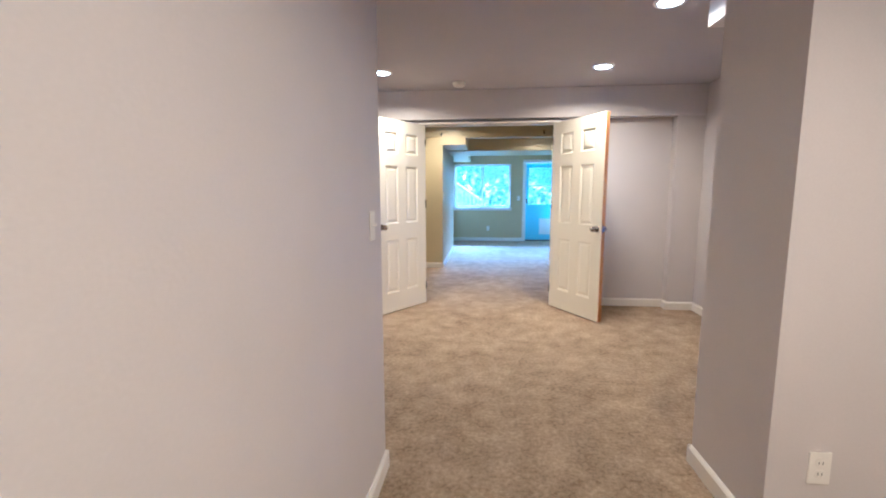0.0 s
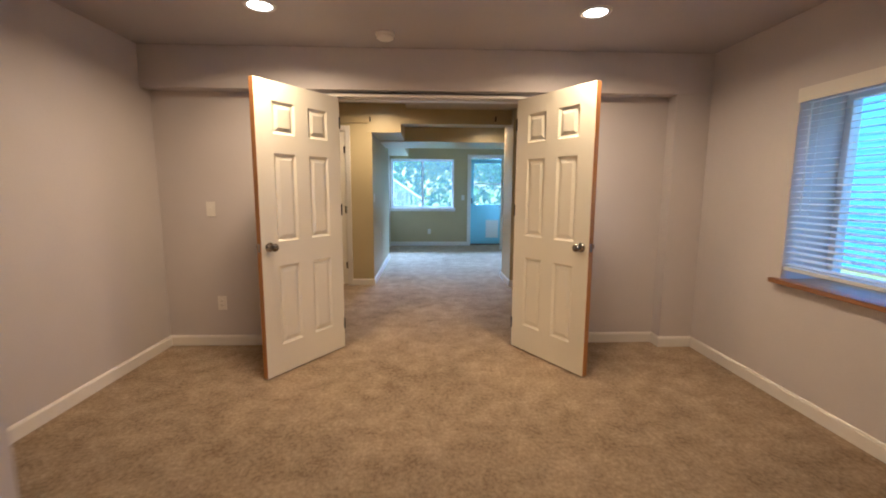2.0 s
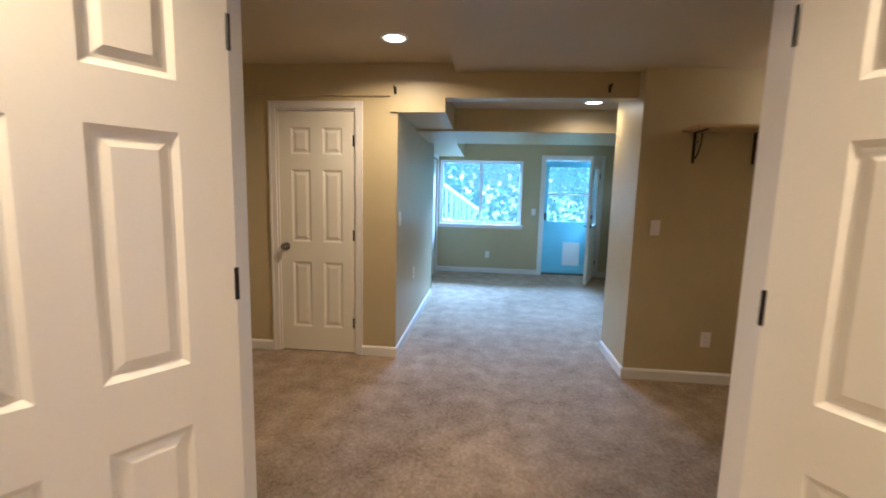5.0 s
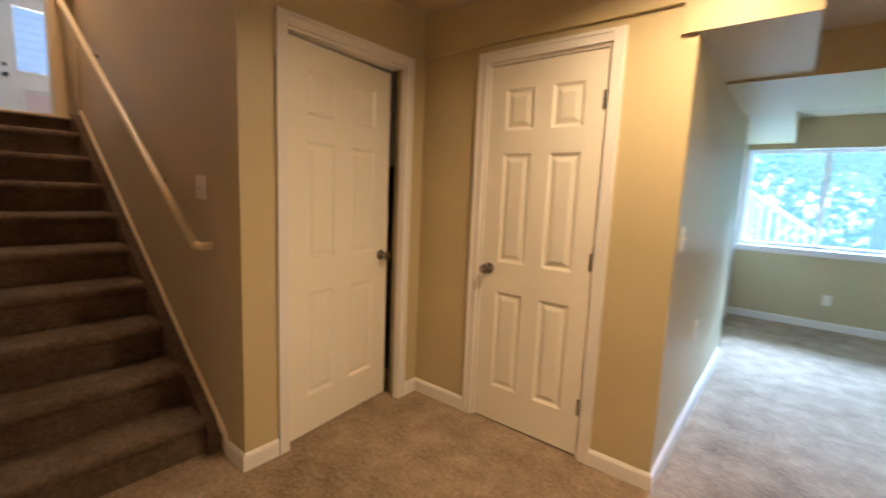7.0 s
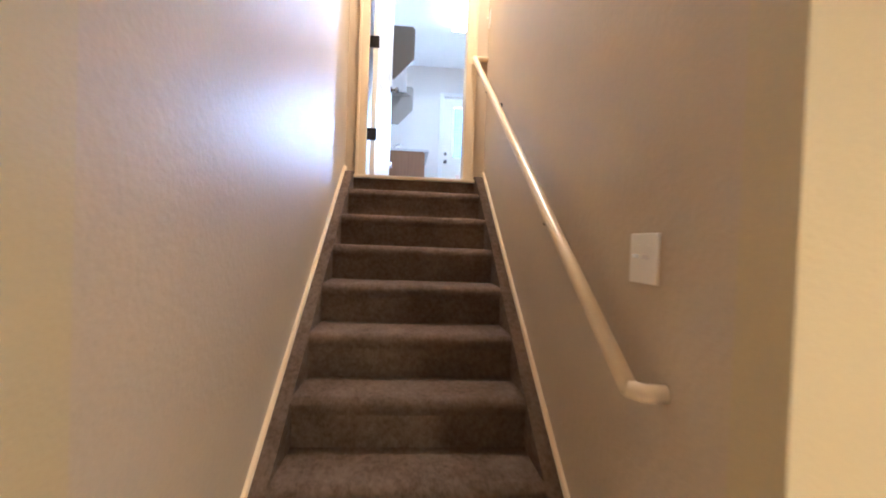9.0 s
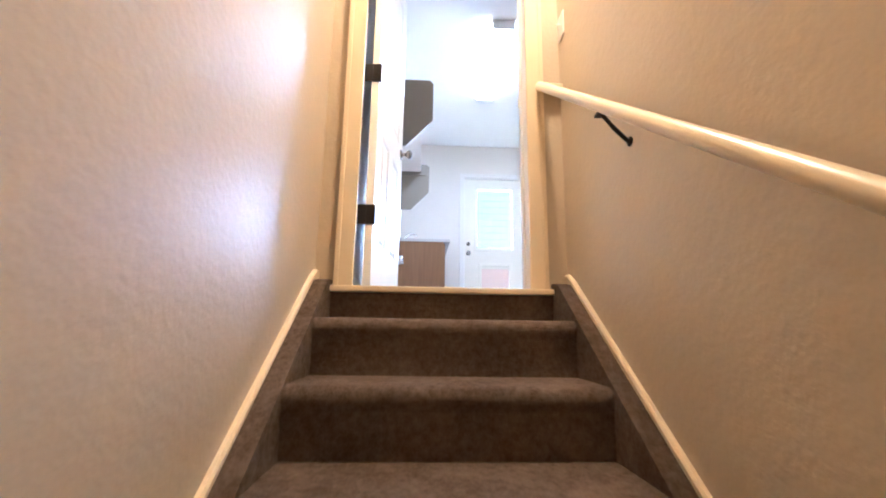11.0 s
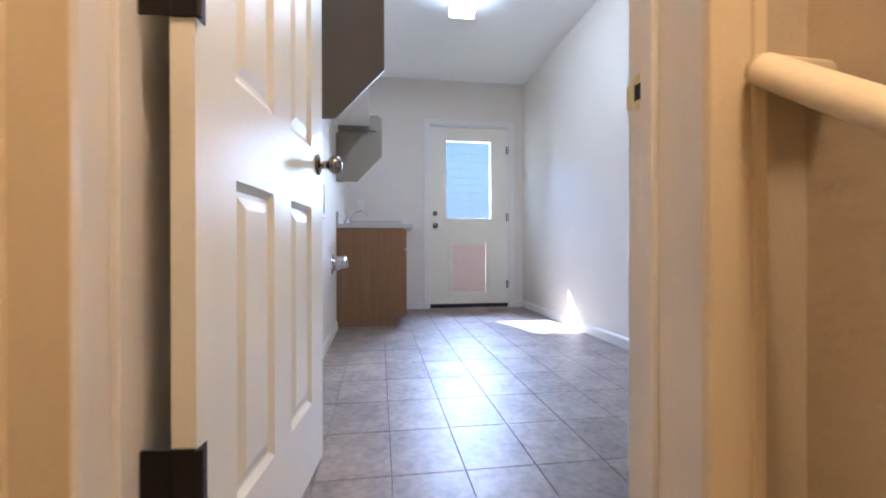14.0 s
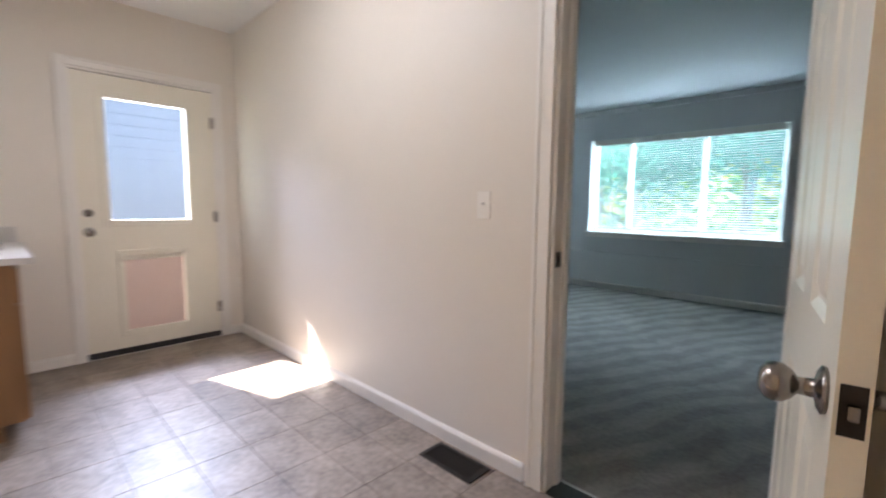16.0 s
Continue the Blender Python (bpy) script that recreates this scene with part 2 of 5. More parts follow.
TILE = material("vinyl_tile", (0.25, 0.20, 0.158), 0.44, vary=0.45, scale=7, fine=38, bump=0.08, bump_scale=22, spec=0.5)
tn, tl = TILE.node_tree.nodes, TILE.node_tree.links
t_info, t_range, t_tone = tn.new("ShaderNodeObjectInfo"), tn.new("ShaderNodeMapRange"), tn.new("ShaderNodeVectorMath")
t_range.inputs["To Min"].default_value, t_range.inputs["To Max"].default_value = 0.86, 1.12
t_tone.operation = "SCALE"
t_base = tn["Principled BSDF"].inputs["Base Color"]
tl.new(t_info.outputs["Random"], t_range.inputs["Value"])
tl.new(t_base.links[0].from_socket, t_tone.inputs[0])
tl.new(t_range.outputs[0], t_tone.inputs["Scale"])
tl.new(t_tone.outputs[0], t_base)
GROUT = material("tile_joint", (0.21, 0.17, 0.132), 0.6, vary=0.1)
SIDING = material("slate_siding", (0.14, 0.145, 0.19), 0.6, vary=0.05)
SIDING_W = material("blue_siding", (0.025, 0.10, 0.26), 0.6, vary=0.05)
CONCRETE = material("concrete", (0.42, 0.40, 0.37), 0.8, vary=0.12, bump=0.2)
LEAF = material("leaf_green", (0.12, 0.235, 0.035), 0.7, vary=0.35, scale=1.2, fine=9, spec=0.08)
# green leaves with the cool cast of bright daylight put into their colour
LEAF_CAST = material("leaf_cool_cast", (0.045, 0.19, 0.15), 0.7, vary=0.35, scale=1.2, fine=9, spec=0.08)
LEAF_Y = material("leaf_yellow", (0.46, 0.40, 0.03), 0.7, vary=0.3, scale=1.2, fine=9, spec=0.08)
translucent(LEAF, 0.6)
translucent(LEAF_CAST, 0.6)
translucent(LEAF_Y, 0.6)
BARK = material("bark", (0.13, 0.095, 0.07), 0.9, vary=0.25, bump=0.6, bump_scale=30)
GRASS = material("lawn", (0.10, 0.14, 0.045), 0.9, vary=0.3, scale=0.6, fine=40, bump=0.5, bump_scale=60)
DECKW = material("painted_deck_wood", (0.20, 0.195, 0.185), 0.6, vary=0.08)


# ---- mesh helpers ----
def mesh_ob(name, bm, mat, parent=None, smooth=False):
    me = bpy.data.meshes.new(name)
    bmesh.ops.recalc_face_normals(bm, faces=bm.faces)
    if smooth:
        for f in bm.faces:
            f.smooth = True
    bm.to_mesh(me)
    bm.free()
    if mat:
        me.materials.append(mat)
    ob = new(name, me)
    if parent:
        ob.parent = parent
    return ob


def part(name, bm, mat, parent, label="", smooth=False):
    ob = mesh_ob(name, bm, mat, parent, smooth)
    return tagged(ob, label) if label else ob


def thing(name, m, label, category, group="", kind=""):
    ob = new(name)
    ob.empty_display_size = 0.1
    ob.matrix_basis = m
    return tagged(ob, label, category, group, kind)


def add_box(bm, x0, x1, y0, y1, z0, z1, bevel=0.0):
    vs = [bm.verts.new((x, y, z)) for x in (x0, x1) for y in (y0, y1) for z in (z0, z1)]
    fs = [bm.faces.new([vs[i] for i in q]) for q in ((0, 1, 3, 2), (4, 6, 7, 5), (0, 4, 5, 1), (2, 3, 7, 6), (0, 2, 6, 4), (1, 5, 7, 3))]
    if bevel:
        es = {e for f in fs for e in f.edges}
        bmesh.ops.bevel(bm, geom=list(es), offset=bevel, segments=2, affect="EDGES", profile=0.6)
    return bm


def box(x0, x1, y0, y1, z0, z1, bevel=0.0):
    return add_box(bmesh.new(), x0, x1, y0, y1, z0, z1, bevel)


def add_cyl(bm, a, b, r0, r1=None, seg=16, bevel=0.0):
    a, b = Vector(a), Vector(b)
    r1 = r0 if r1 is None else r1
    m = Matrix.Translation((a + b) / 2) @ (b - a).to_track_quat("Z", "Y").to_matrix().to_4x4()
    bmesh.ops.create_cone(bm, cap_ends=True, segments=seg, radius1=r0, radius2=r1, depth=(b - a).length, matrix=m)
    return bm


def cyl(a, b, r0, r1=None, seg=16):
    return add_cyl(bmesh.new(), a, b, r0, r1, seg)


def lathe(profile, m=None, seg=20):
    """A turned shape about z from (radius, height) pairs."""
    bm = bmesh.new()
    rings = []
    for r, z in profile:
        rings.append([bm.verts.new((r * math.cos(2 * math.pi * k / seg), r * math.sin(2 * math.pi * k / seg), z)) for k in range(seg)])
    for a, b in zip(rings, rings[1:]):
        for k in range(seg):
            bm.faces.new((a[k], a[(k + 1) % seg], b[(k + 1) % seg], b[k]))
    bm.faces.new(rings[0])
    bm.faces.new(rings[-1])
    if m:
        bmesh.ops.transform(bm, matrix=m, verts=bm.verts)
    return bm


def sweep(points, r, seg=12):
    """A round bar along a line of points."""
    bm = bmesh.new()
    pts = [Vector(p) for p in points]
    rings = []
    for i, p in enumerate(pts):
        d = (pts[min(i + 1, len(pts) - 1)] - pts[max(i - 1, 0)]).normalized()
        q = d.to_track_quat("Z", "Y").to_matrix()
        rings.append([bm.verts.new(p + q @ Vector((r * math.cos(2 * math.pi * k / seg), r * math.sin(2 * math.pi * k / seg), 0))) for k in range(seg)])
    for a, b in zip(rings, rings[1:]):
        best = min(range(seg), key=lambda s: (a[0].co - b[s].co).length)
        for k in range(seg):
            bm.faces.new((a[k], a[(k + 1) % seg], b[(k + 1 + best) % seg], b[(k + best) % seg]))
    bm.faces.new(rings[0])
    bm.faces.new(rings[-1])
    return bm


def wall(name, x0, x1, y0, y1, z0, z1, mat, holes=(), along="x", label="painted drywall wall"):
    """A wall slab with openings through it; holes as (a0, a1, z0, z1) along its length."""
    a0, a1 = (x0, x1) if along == "x" else (y0, y1)
    As = sorted({a0, a1, *(h[0] for h in holes), *(h[1] for h in holes)})
    Zs = sorted({z0, z1, *(h[2] for h in holes), *(h[3] for h in holes)})
    As, Zs = [a for a in As if a0 <= a <= a1], [z for z in Zs if z0 <= z <= z1]
    na, nz = len(As) - 1, len(Zs) - 1

    def solid(i, k):
        if not (0 <= i < na and 0 <= k < nz):
            return False
        a, z = (As[i] + As[i + 1]) / 2, (Zs[k] + Zs[k + 1]) / 2
        return not any(h[0] < a < h[1] and h[2] < z < h[3] for h in holes)

    bm = bmesh.new()
    made = {}

    def v(i, s, k):
        if (i, s, k) not in made:
            made[i, s, k] = bm.verts.new((As[i], (y0, y1)[s], Zs[k]) if along == "x" else ((x0, x1)[s], As[i], Zs[k]))
        return made[i, s, k]

    for i in range(na):
        for k in range(nz):
            if solid(i, k):
                for s in (0, 1):
                    bm.faces.new((v(i, s, k), v(i + 1, s, k), v(i + 1, s, k + 1), v(i, s, k + 1)))
                if not solid(i - 1, k):
                    bm.faces.new((v(i, 0, k), v(i, 1, k), v(i, 1, k + 1), v(i, 0, k + 1)))
                if not solid(i + 1, k):
                    bm.faces.new((v(i + 1, 0, k), v(i + 1, 1, k), v(i + 1, 1, k + 1), v(i + 1, 0, k + 1)))
                if not solid(i, k - 1):
                    bm.faces.new((v(i, 0, k), v(i + 1, 0, k), v(i + 1, 1, k), v(i, 1, k)))
                if not solid(i, k + 1):
                    bm.faces.new((v(i, 0, k + 1), v(i + 1, 0, k + 1), v(i + 1, 1, k + 1), v(i, 1, k + 1)))
    return tagged(mesh_ob(name, bm, mat), label, "wall", kind="structure")


def slab(name, bounds, mat, label, category, bevel=0.0):
    return tagged(mesh_ob(name, box(*bounds, bevel), mat), label, category, kind="structure")


def baseboard(p, q, out, z=0.0, h=0.086, mat=None):
    """A board along the foot of a wall from p to q; out is the side it stands on, as (x, y)."""
    d = Vector((q[0] - p[0], q[1] - p[1], 0))
    o = Vector((out[0], out[1], 0))
    bm = bmesh.new()
    prof = [(0.0, 0.0), (0.014, 0.0), (0.014, h - 0.016), (0.009, h - 0.006), (0.004, h), (0.0, h)]
    rows = [[bm.verts.new(Vector((e[0], e[1], z + zz)) + o * oo) for oo, zz in prof] for e in (p, q)]
    for i in range(6):
        bm.faces.new((rows[0][i], rows[0][(i + 1) % 6], rows[1][(i + 1) % 6], rows[1][i]))
    bm.faces.new(rows[0])
    bm.faces.new(rows[1])
    return tagged(mesh_ob("baseboard", bm, mat or TRIM), "white painted wooden baseboard along the wall", "baseboard", kind="structure")


def casing(m, w0, w1, top, width=0.058, deep=0.016, z=0.0, mat=None):
    """Door trim in the plane y = 0 of m, round an opening from w0 to w1; it stands towards -y."""
    e = thing("trim", m, "white painted door casing round the opening", "trim", kind="structure")
    for a, b, c, d in ((w0 - width, w0, z, top + width), (w1, w1 + width, z, top + width), (w0, w1, top, top + width)):
        bm = box(a, b, -deep, 0, c, d, 0.003)
        if a < w0:
            add_box(bm, a, a + 0.018, -deep - 0.005, -deep + 0.002, c, d, 0.002)
        elif b > w1:
            add_box(bm, b - 0.018, b, -deep - 0.005, -deep + 0.002, c, d, 0.002)
        else:
            add_box(bm, a, b, -deep - 0.005, -deep + 0.002, d - 0.018, d, 0.002)
        part("casing_board", bm, mat or TRIM, e)
    return e


def jamb(m, w0, w1, top, y0, y1, mat=None, stop=None):
    """The lining of a door opening between the depths y0 and y1."""
    e = thing("trim", m, "white painted door jamb lining the opening", "trim", kind="structure")
    for a, b, c, d in ((w0 - 0.004, w0 + 0.015, 0, top), (w1 - 0.015, w1 + 0.004, 0, top), (w0 + 0.015, w1 - 0.015, top - 0.015, top + 0.004)):
        part("jamb_board", box(a, b, y0, y1, c, d, 0.002), mat or TRIM, e)
    if stop is not None:
        for a, b, c, d in ((w0 + 0.015, w0 + 0.026, 0, top - 0.015), (w1 - 0.026, w1 - 0.015, 0, top - 0.015), (w0 + 0.026, w1 - 0.026, top - 0.026, top - 0.015)):
            part("door_stop", box(a, b, stop, stop + 0.03, c, d, 0.002), mat or TRIM, e)
    return e


def knob(parent, x, z, side, mat=None, y=0.0175):
    """A round door knob with its rose; side is +1 or -1 along y."""
    m = Matrix.Translation((x, side * y, z)) @ Euler((radians(-90 * side), 0, 0)).to_matrix().to_4x4()
    k = part("door_handle", lathe([(0.032, 0), (0.033, 0.005), (0.026, 0.009), (0.013, 0.012), (0.012, 0.030), (0.020, 0.036), (0.027, 0.046), (0.0285, 0.056), (0.025, 0.066), (0.016, 0.073), (0.004, 0.075)], m), mat or NICKEL, parent, "satin nickel knob", True)
    return k


def add_panel_face(bm, x0, x1, z0, z1, y, s):
    """A sunk panel with moulded slopes; s = +1 or -1 is the side that it faces."""
    rings = []
    for inset, depth in ((0, 0), (0.016, 0.009), (0.024, 0.009), (0.046, 0.002)):
        a, b, c, d = x0 + inset, x1 - inset, z0 + inset, z1 - inset
        rings.append([bm.verts.new((px, y - s * depth, pz)) for px, pz in ((a, c), (b, c), (b, d), (a, d))])
    for r0, r1 in zip(rings, rings[1:]):
        for k in range(4):
            bm.faces.new((r0[k], r0[(k + 1) % 4], r1[(k + 1) % 4], r1[k]))
    bm.faces.new(rings[-1])


def panel_leaf(parent, w, h, t=0.035, mat=None, edge=None):
    """A six-panel door leaf from x = 0 (hinge side) to w: the frame, six panels, and the edges."""
    mat = mat or DOORW
    st, mid = 0.124 * w / 0.72, 0.112 * w / 0.72
    pw = (w - 2 * st - mid) / 2
    cols = ((st, st + pw), (st + pw + mid, w - st))
    rows = ((0.104 * h, 0.385 * h), (0.470 * h, 0.768 * h), (0.830 * h, 0.937 * h))
    xs = sorted({0.0, w, *(c for q in cols for c in q)})
    zs = sorted({0.0, h, *(c for q in rows for c in q)})
    bm = bmesh.new()
    for s in (-1, 1):
        y = s * t / 2
        for a, b in zip(xs, xs[1:]):
            for c, d in zip(zs, zs[1:]):
                if not ((a, b) in cols and (c, d) in rows):
                    bm.faces.new([bm.verts.new((px, y, pz)) for px, pz in ((a, c), (b, c), (b, d), (a, d))])
    for q in (((0, -t / 2, 0), (w, -t / 2, 0), (w, t / 2, 0), (0, t / 2, 0)), ((0, -t / 2, h), (w, -t / 2, h), (w, t / 2, h), (0, t / 2, h)),
              ((0, -t / 2, 0), (0, t / 2, 0), (0, t / 2, h), (0, -t / 2, h)), ((w, -t / 2, 0), (w, t / 2, 0), (w, t / 2, h), (w, -t / 2, h))):
        bm.faces.new([bm.verts.new(p) for p in q])
    bmesh.ops.remove_doubles(bm, verts=bm.verts, dist=0.0002)
    part("leaf", bm, mat, parent)
    for a, b in cols:
        for c, d in rows:
            bm = bmesh.new()
            for s in (-1, 1):
                add_panel_face(bm, a, b, c, d, s * t / 2, s)
            part("panel", bm, mat, parent)
    if edge:
        part("edge", box(w - 0.001, w + 0.003, -t / 2 + 0.0005, t / 2 - 0.0005, 0.002, h - 0.002), edge, parent, "bare wood edge")


def hinge(parent, z, side=1, mat=None, x=0.0, y=0.0175):
    bm = cyl((x, side * (y + 0.004), z - 0.045), (x, side * (y + 0.004), z + 0.045), 0.006, seg=10)
    add_box(bm, x - 0.001, x + 0.028, side * y - 0.001, side * y + 0.0015, z - 0.044, z + 0.044)
    part("hinge", bm, mat or NICKEL, parent, "small metal hinge")


def plate(m, kind="switch", gang=1, name=None, label=None):
    """A wall plate in the plane y = 0 of m, standing towards -y."""
    names = {"switch": ("light_switch", "white plastic toggle light switch on the wall", "light switch"),
             "outlet": ("wall_outlet", "white plastic double power outlet on the wall", "outlet"),
             "blank": ("wall_plate", "white blank cover plate on the wall", "wall plate")}
    nm, lb, cat = names[kind]
    e = thing(nm, m, label or lb, cat)
    w = 0.035 + 0.023 * (gang - 1)
    part("cover_plate", box(-w, w, -0.006, 0, -0.058, 0.058, 0.0025), PLATE, e)
    for g in range(gang):
        x = (g - (gang - 1) / 2) * 0.046
        if kind == "switch":
            part("toggle", box(x - 0.0045, x + 0.0045, -0.022, -0.005, 0.0, 0.009, 0.0015), PLATE, e)
            part("screw", cyl((x, -0.0075, 0.03), (x, -0.005, 0.03), 0.0022, seg=8), PLATE, e)
            part("screw", cyl((x, -0.0075, -0.03), (x, -0.005, -0.03), 0.0022, seg=8), PLATE, e)
        elif kind == "outlet":
            for zz in (0.02, -0.02):
                part("socket", lathe([(0.0165, 0), (0.0165, 0.0025), (0.015, 0.003)], Matrix.Translation((x, -0.0055, zz)) @ Euler((radians(90), 0, 0)).to_matrix().to_4x4(), 16), PLATE, e)
                for dx in (-0.006, 0.006):
                    part("slot", box(x + dx - 0.001, x + dx + 0.001, -0.0095, -0.008, zz - 0.004, zz + 0.006), DARK, e)
    return e


def can_light(x, y, z):
    e = thing("recessed_light", pose(x, y, z), "round recessed ceiling light, switched on, white trim", "ceiling light", "recessed ceiling lights")
    part("trim_ring", lathe([(0.068, -0.002), (0.070, -0.008), (0.088, -0.006), (0.092, 0.0), (0.068, 0.0)], None, 32), PLATE, e, "", True)
    part("lens", lathe([(0.067, -0.004), (0.045, -0.010), (0.01, -0.013)], None, 32), LENS, e, "glowing warm lens", True)


# ---- structure: lower level ----
XA0, XA1, YH, YR, YM, YB = -2.13, 2.22, 4.885, 5.01, 5.062, 5.115
XO0, XO1, HO = -0.763, 0.77, 2.012          # double door opening
YC, XH, XW = 7.297, -0.722, 1.118          # closet wall, hall wall, stub wall
YF = 11.552                                # far wall
XU, YS0, YS1, XT = -2.218, 5.095, 6.118, -4.85   # under-stairs wall, stair walls, top of stairs
LY0, LY1, LX = 5.20, 7.177, -9.08          # laundry

slab("floor", (-2.85, 3.3, -1.7, 11.75, -0.12, 0.0), CARPET, "beige cut-pile carpet floor with tread marks", "floor")
# first space
wall("wall_entry_west", -0.57, -0.45, -1.6, 1.935, 0, CA, PAINT_A, along="y")
wall("wall_entry_east", 0.965, 3.2, 1.61, 2.115, 0, CA, PAINT_A)
wall("wall_entry_far_east", 3.2, 3.3, -1.6, 1.61, 0, CA, PAINT_A, along="y")
wall("wall_entry_south", -0.57, 3.3, -1.7, -1.6, 0, CA, PAINT_A)
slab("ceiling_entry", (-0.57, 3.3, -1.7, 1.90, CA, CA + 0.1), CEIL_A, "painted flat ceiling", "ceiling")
# bedroom
wall("wall_bedroom_west", XA0 - 0.12, XA0, 1.815, YR, 0, CA, PAINT_A, along="y")
wall("wall_bedroom_south", XA0, -0.57, 1.815, 1.935, 0, CA, PAINT_A)
AW = (2.93, 4.062, 0.75, 1.885)
wall("wall_bedroom_east", XA1, XA1 + 0.36, 2.115, YM, 0, CA, PAINT_A, [AW], along="y")
wall("wall_bedroom_north", XA0 - 0.12, XA1, YR, YM, 0, CA, PAINT_A, [(XO0, XO1, 0, HO)])
slab("wall_bedroom_header", (XA0, XA1, YH, YR - 0.003, 2.043, CA - 0.002), PAINT_A, "painted drywall beam above the doors", "wall")
slab("wall_bedroom_pilaster", (1.945, XA1 - 0.002, YH + 0.004, YR - 0.003, 0, 2.041), PAINT_A, "painted drywall pilaster", "wall")
slab("wall_bedroom_bulkhead", (1.265, XA1 - 0.002, 2.118, 2.91, 2.2, CA - 0.002), PAINT_A, "painted drywall bulkhead under the ceiling", "wall")
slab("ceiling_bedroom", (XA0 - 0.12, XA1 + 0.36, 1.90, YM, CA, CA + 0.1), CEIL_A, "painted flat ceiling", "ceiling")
# family room
wall("wall_family_south", XU - 0.07, 2.6, YM + 0.002, YB, 0, CB, PAINT_B, [(XO0, XO1, 0, HO)])
wall("wall_family_east", 2.47, 2.6, YB, 7.16, 0, CB, PAINT_B, along="y")
wall("wall_family_stub", XW, 2.6, 7.16, 7.80, 0, CB, PAINT_B)
CD = (-1.745, -1.065, 0, 2.062)
wall("wall_closet", XU, XH, YC, YC + 0.105, 0, 2.19, PAINT_B, [CD])
slab("wall_family_header_west", (XU, -0.783, YC - 0.022, YC + 0.105, 2.16, CB - 0.002), PAINT_B, "painted drywall beam over the closet door", "wall")
slab("wall_family_soffit", (-0.783, -0.341, YC - 0.0215, 8.19, 2.036, CB - 0.002), PAINT_B, "painted drywall soffit box along the hall", "wall")
slab("wall_family_header_east", (-0.341, XW, YC - 0.022, YC + 0.13, 2.147, CB - 0.002), PAINT_B, "painted drywall beam over the passage", "wall")
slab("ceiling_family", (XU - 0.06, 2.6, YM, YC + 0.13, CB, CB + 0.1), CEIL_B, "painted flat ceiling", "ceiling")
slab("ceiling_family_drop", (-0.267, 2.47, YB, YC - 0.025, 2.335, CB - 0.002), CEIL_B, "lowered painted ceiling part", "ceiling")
# under-stairs wall with its door
UD = (6.345, 7.117, 0, 2.07)
wall("wall_under_stairs", XU - 0.11, XU, YS1, YC + 0.105, 0, CB, PAINT_B, [(UD[0], UD[1] + 0.04, 0, UD[3])], along="y")
# hall and far room
wall("wall_hall_west", XH - 0.12, XH, YC + 0.105, 9.70, 0, 2.46, PAINT_B, along="y")
wall("wall_far_closet", -1.0, -0.86, 9.70, YF, 0, 2.46, PAINT_B, [(9.80, 11.30, 0, 1.99)], along="y")
slab("wall_hall_return", (-1.0, XH, 9.64, 9.702, 0, 2.46), PAINT_B, "painted drywall wall end", "wall")
FW, FD = (-0.83, 0.625, 0.875, 2.0), (1.01, 1.935, 0, 2.035)
wall("wall_far", -1.0, 3.3, YF, YF + 0.16, 0, 2.46, PAINT_B, [FW, FD])
wall("wall_far_east", 3.2, 3.3, 7.80, YF, 0, 2.46, PAINT_B, along="y")
slab("wall_far_beam", (XH, 3.2, 8.19, 9.22, 2.02, 2.449), PAINT_B, "painted drywall cross beam", "wall")
slab("wall_far_soffit", (-0.86, -0.413, 9.222, YF - 0.002, 2.06, 2.449), PAINT_B, "painted drywall soffit box", "wall")
slab("wall_pony", (2.2, 2.32, 9.7, 11.25, 0, 1.26), PAINT_B, "painted half-height wall", "wall", 0.006)
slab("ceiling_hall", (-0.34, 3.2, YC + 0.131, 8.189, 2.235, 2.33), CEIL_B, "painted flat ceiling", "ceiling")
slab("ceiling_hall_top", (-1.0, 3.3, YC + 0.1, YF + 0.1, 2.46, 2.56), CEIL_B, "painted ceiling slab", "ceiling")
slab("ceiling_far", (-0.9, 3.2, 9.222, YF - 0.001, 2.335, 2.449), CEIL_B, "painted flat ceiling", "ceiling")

# ---- stairwell ----
wall("wall_stair_south", XT - 0.12, XU - 0.06, YS0 - 0.11, YS0, 0, CL, PAINT_S)
wall("wall_stair_north", XT - 0.12, XU - 0.11, YS1, YS1 + 0.09, 0, CL, PAINT_S)
SDO = (5.202, 5.987, F, 3.85)
wall("wall_stair_top", XT - 0.18, XT, YS0, YS1, 0, CL, PAINT_S, [(SDO[0], SDO[1], F - 0.03, SDO[3])], along="y")
slab("wall_stair_over", (XU - 0.11, XU - 0.01, YS0, YS1, CB + 0.001, CL), PAINT_S, "painted drywall wall over the stairs", "wall")
slab("ceiling_stair", (XT - 0.12, XU, YS0 - 0.1, YS1 + 0.09, CL, CL + 0.1), CEIL_L, "painted flat ceiling", "ceiling")

NOSE0, RUN, RISE, STEPS = -2.478, 0.262, 0.1868, 9


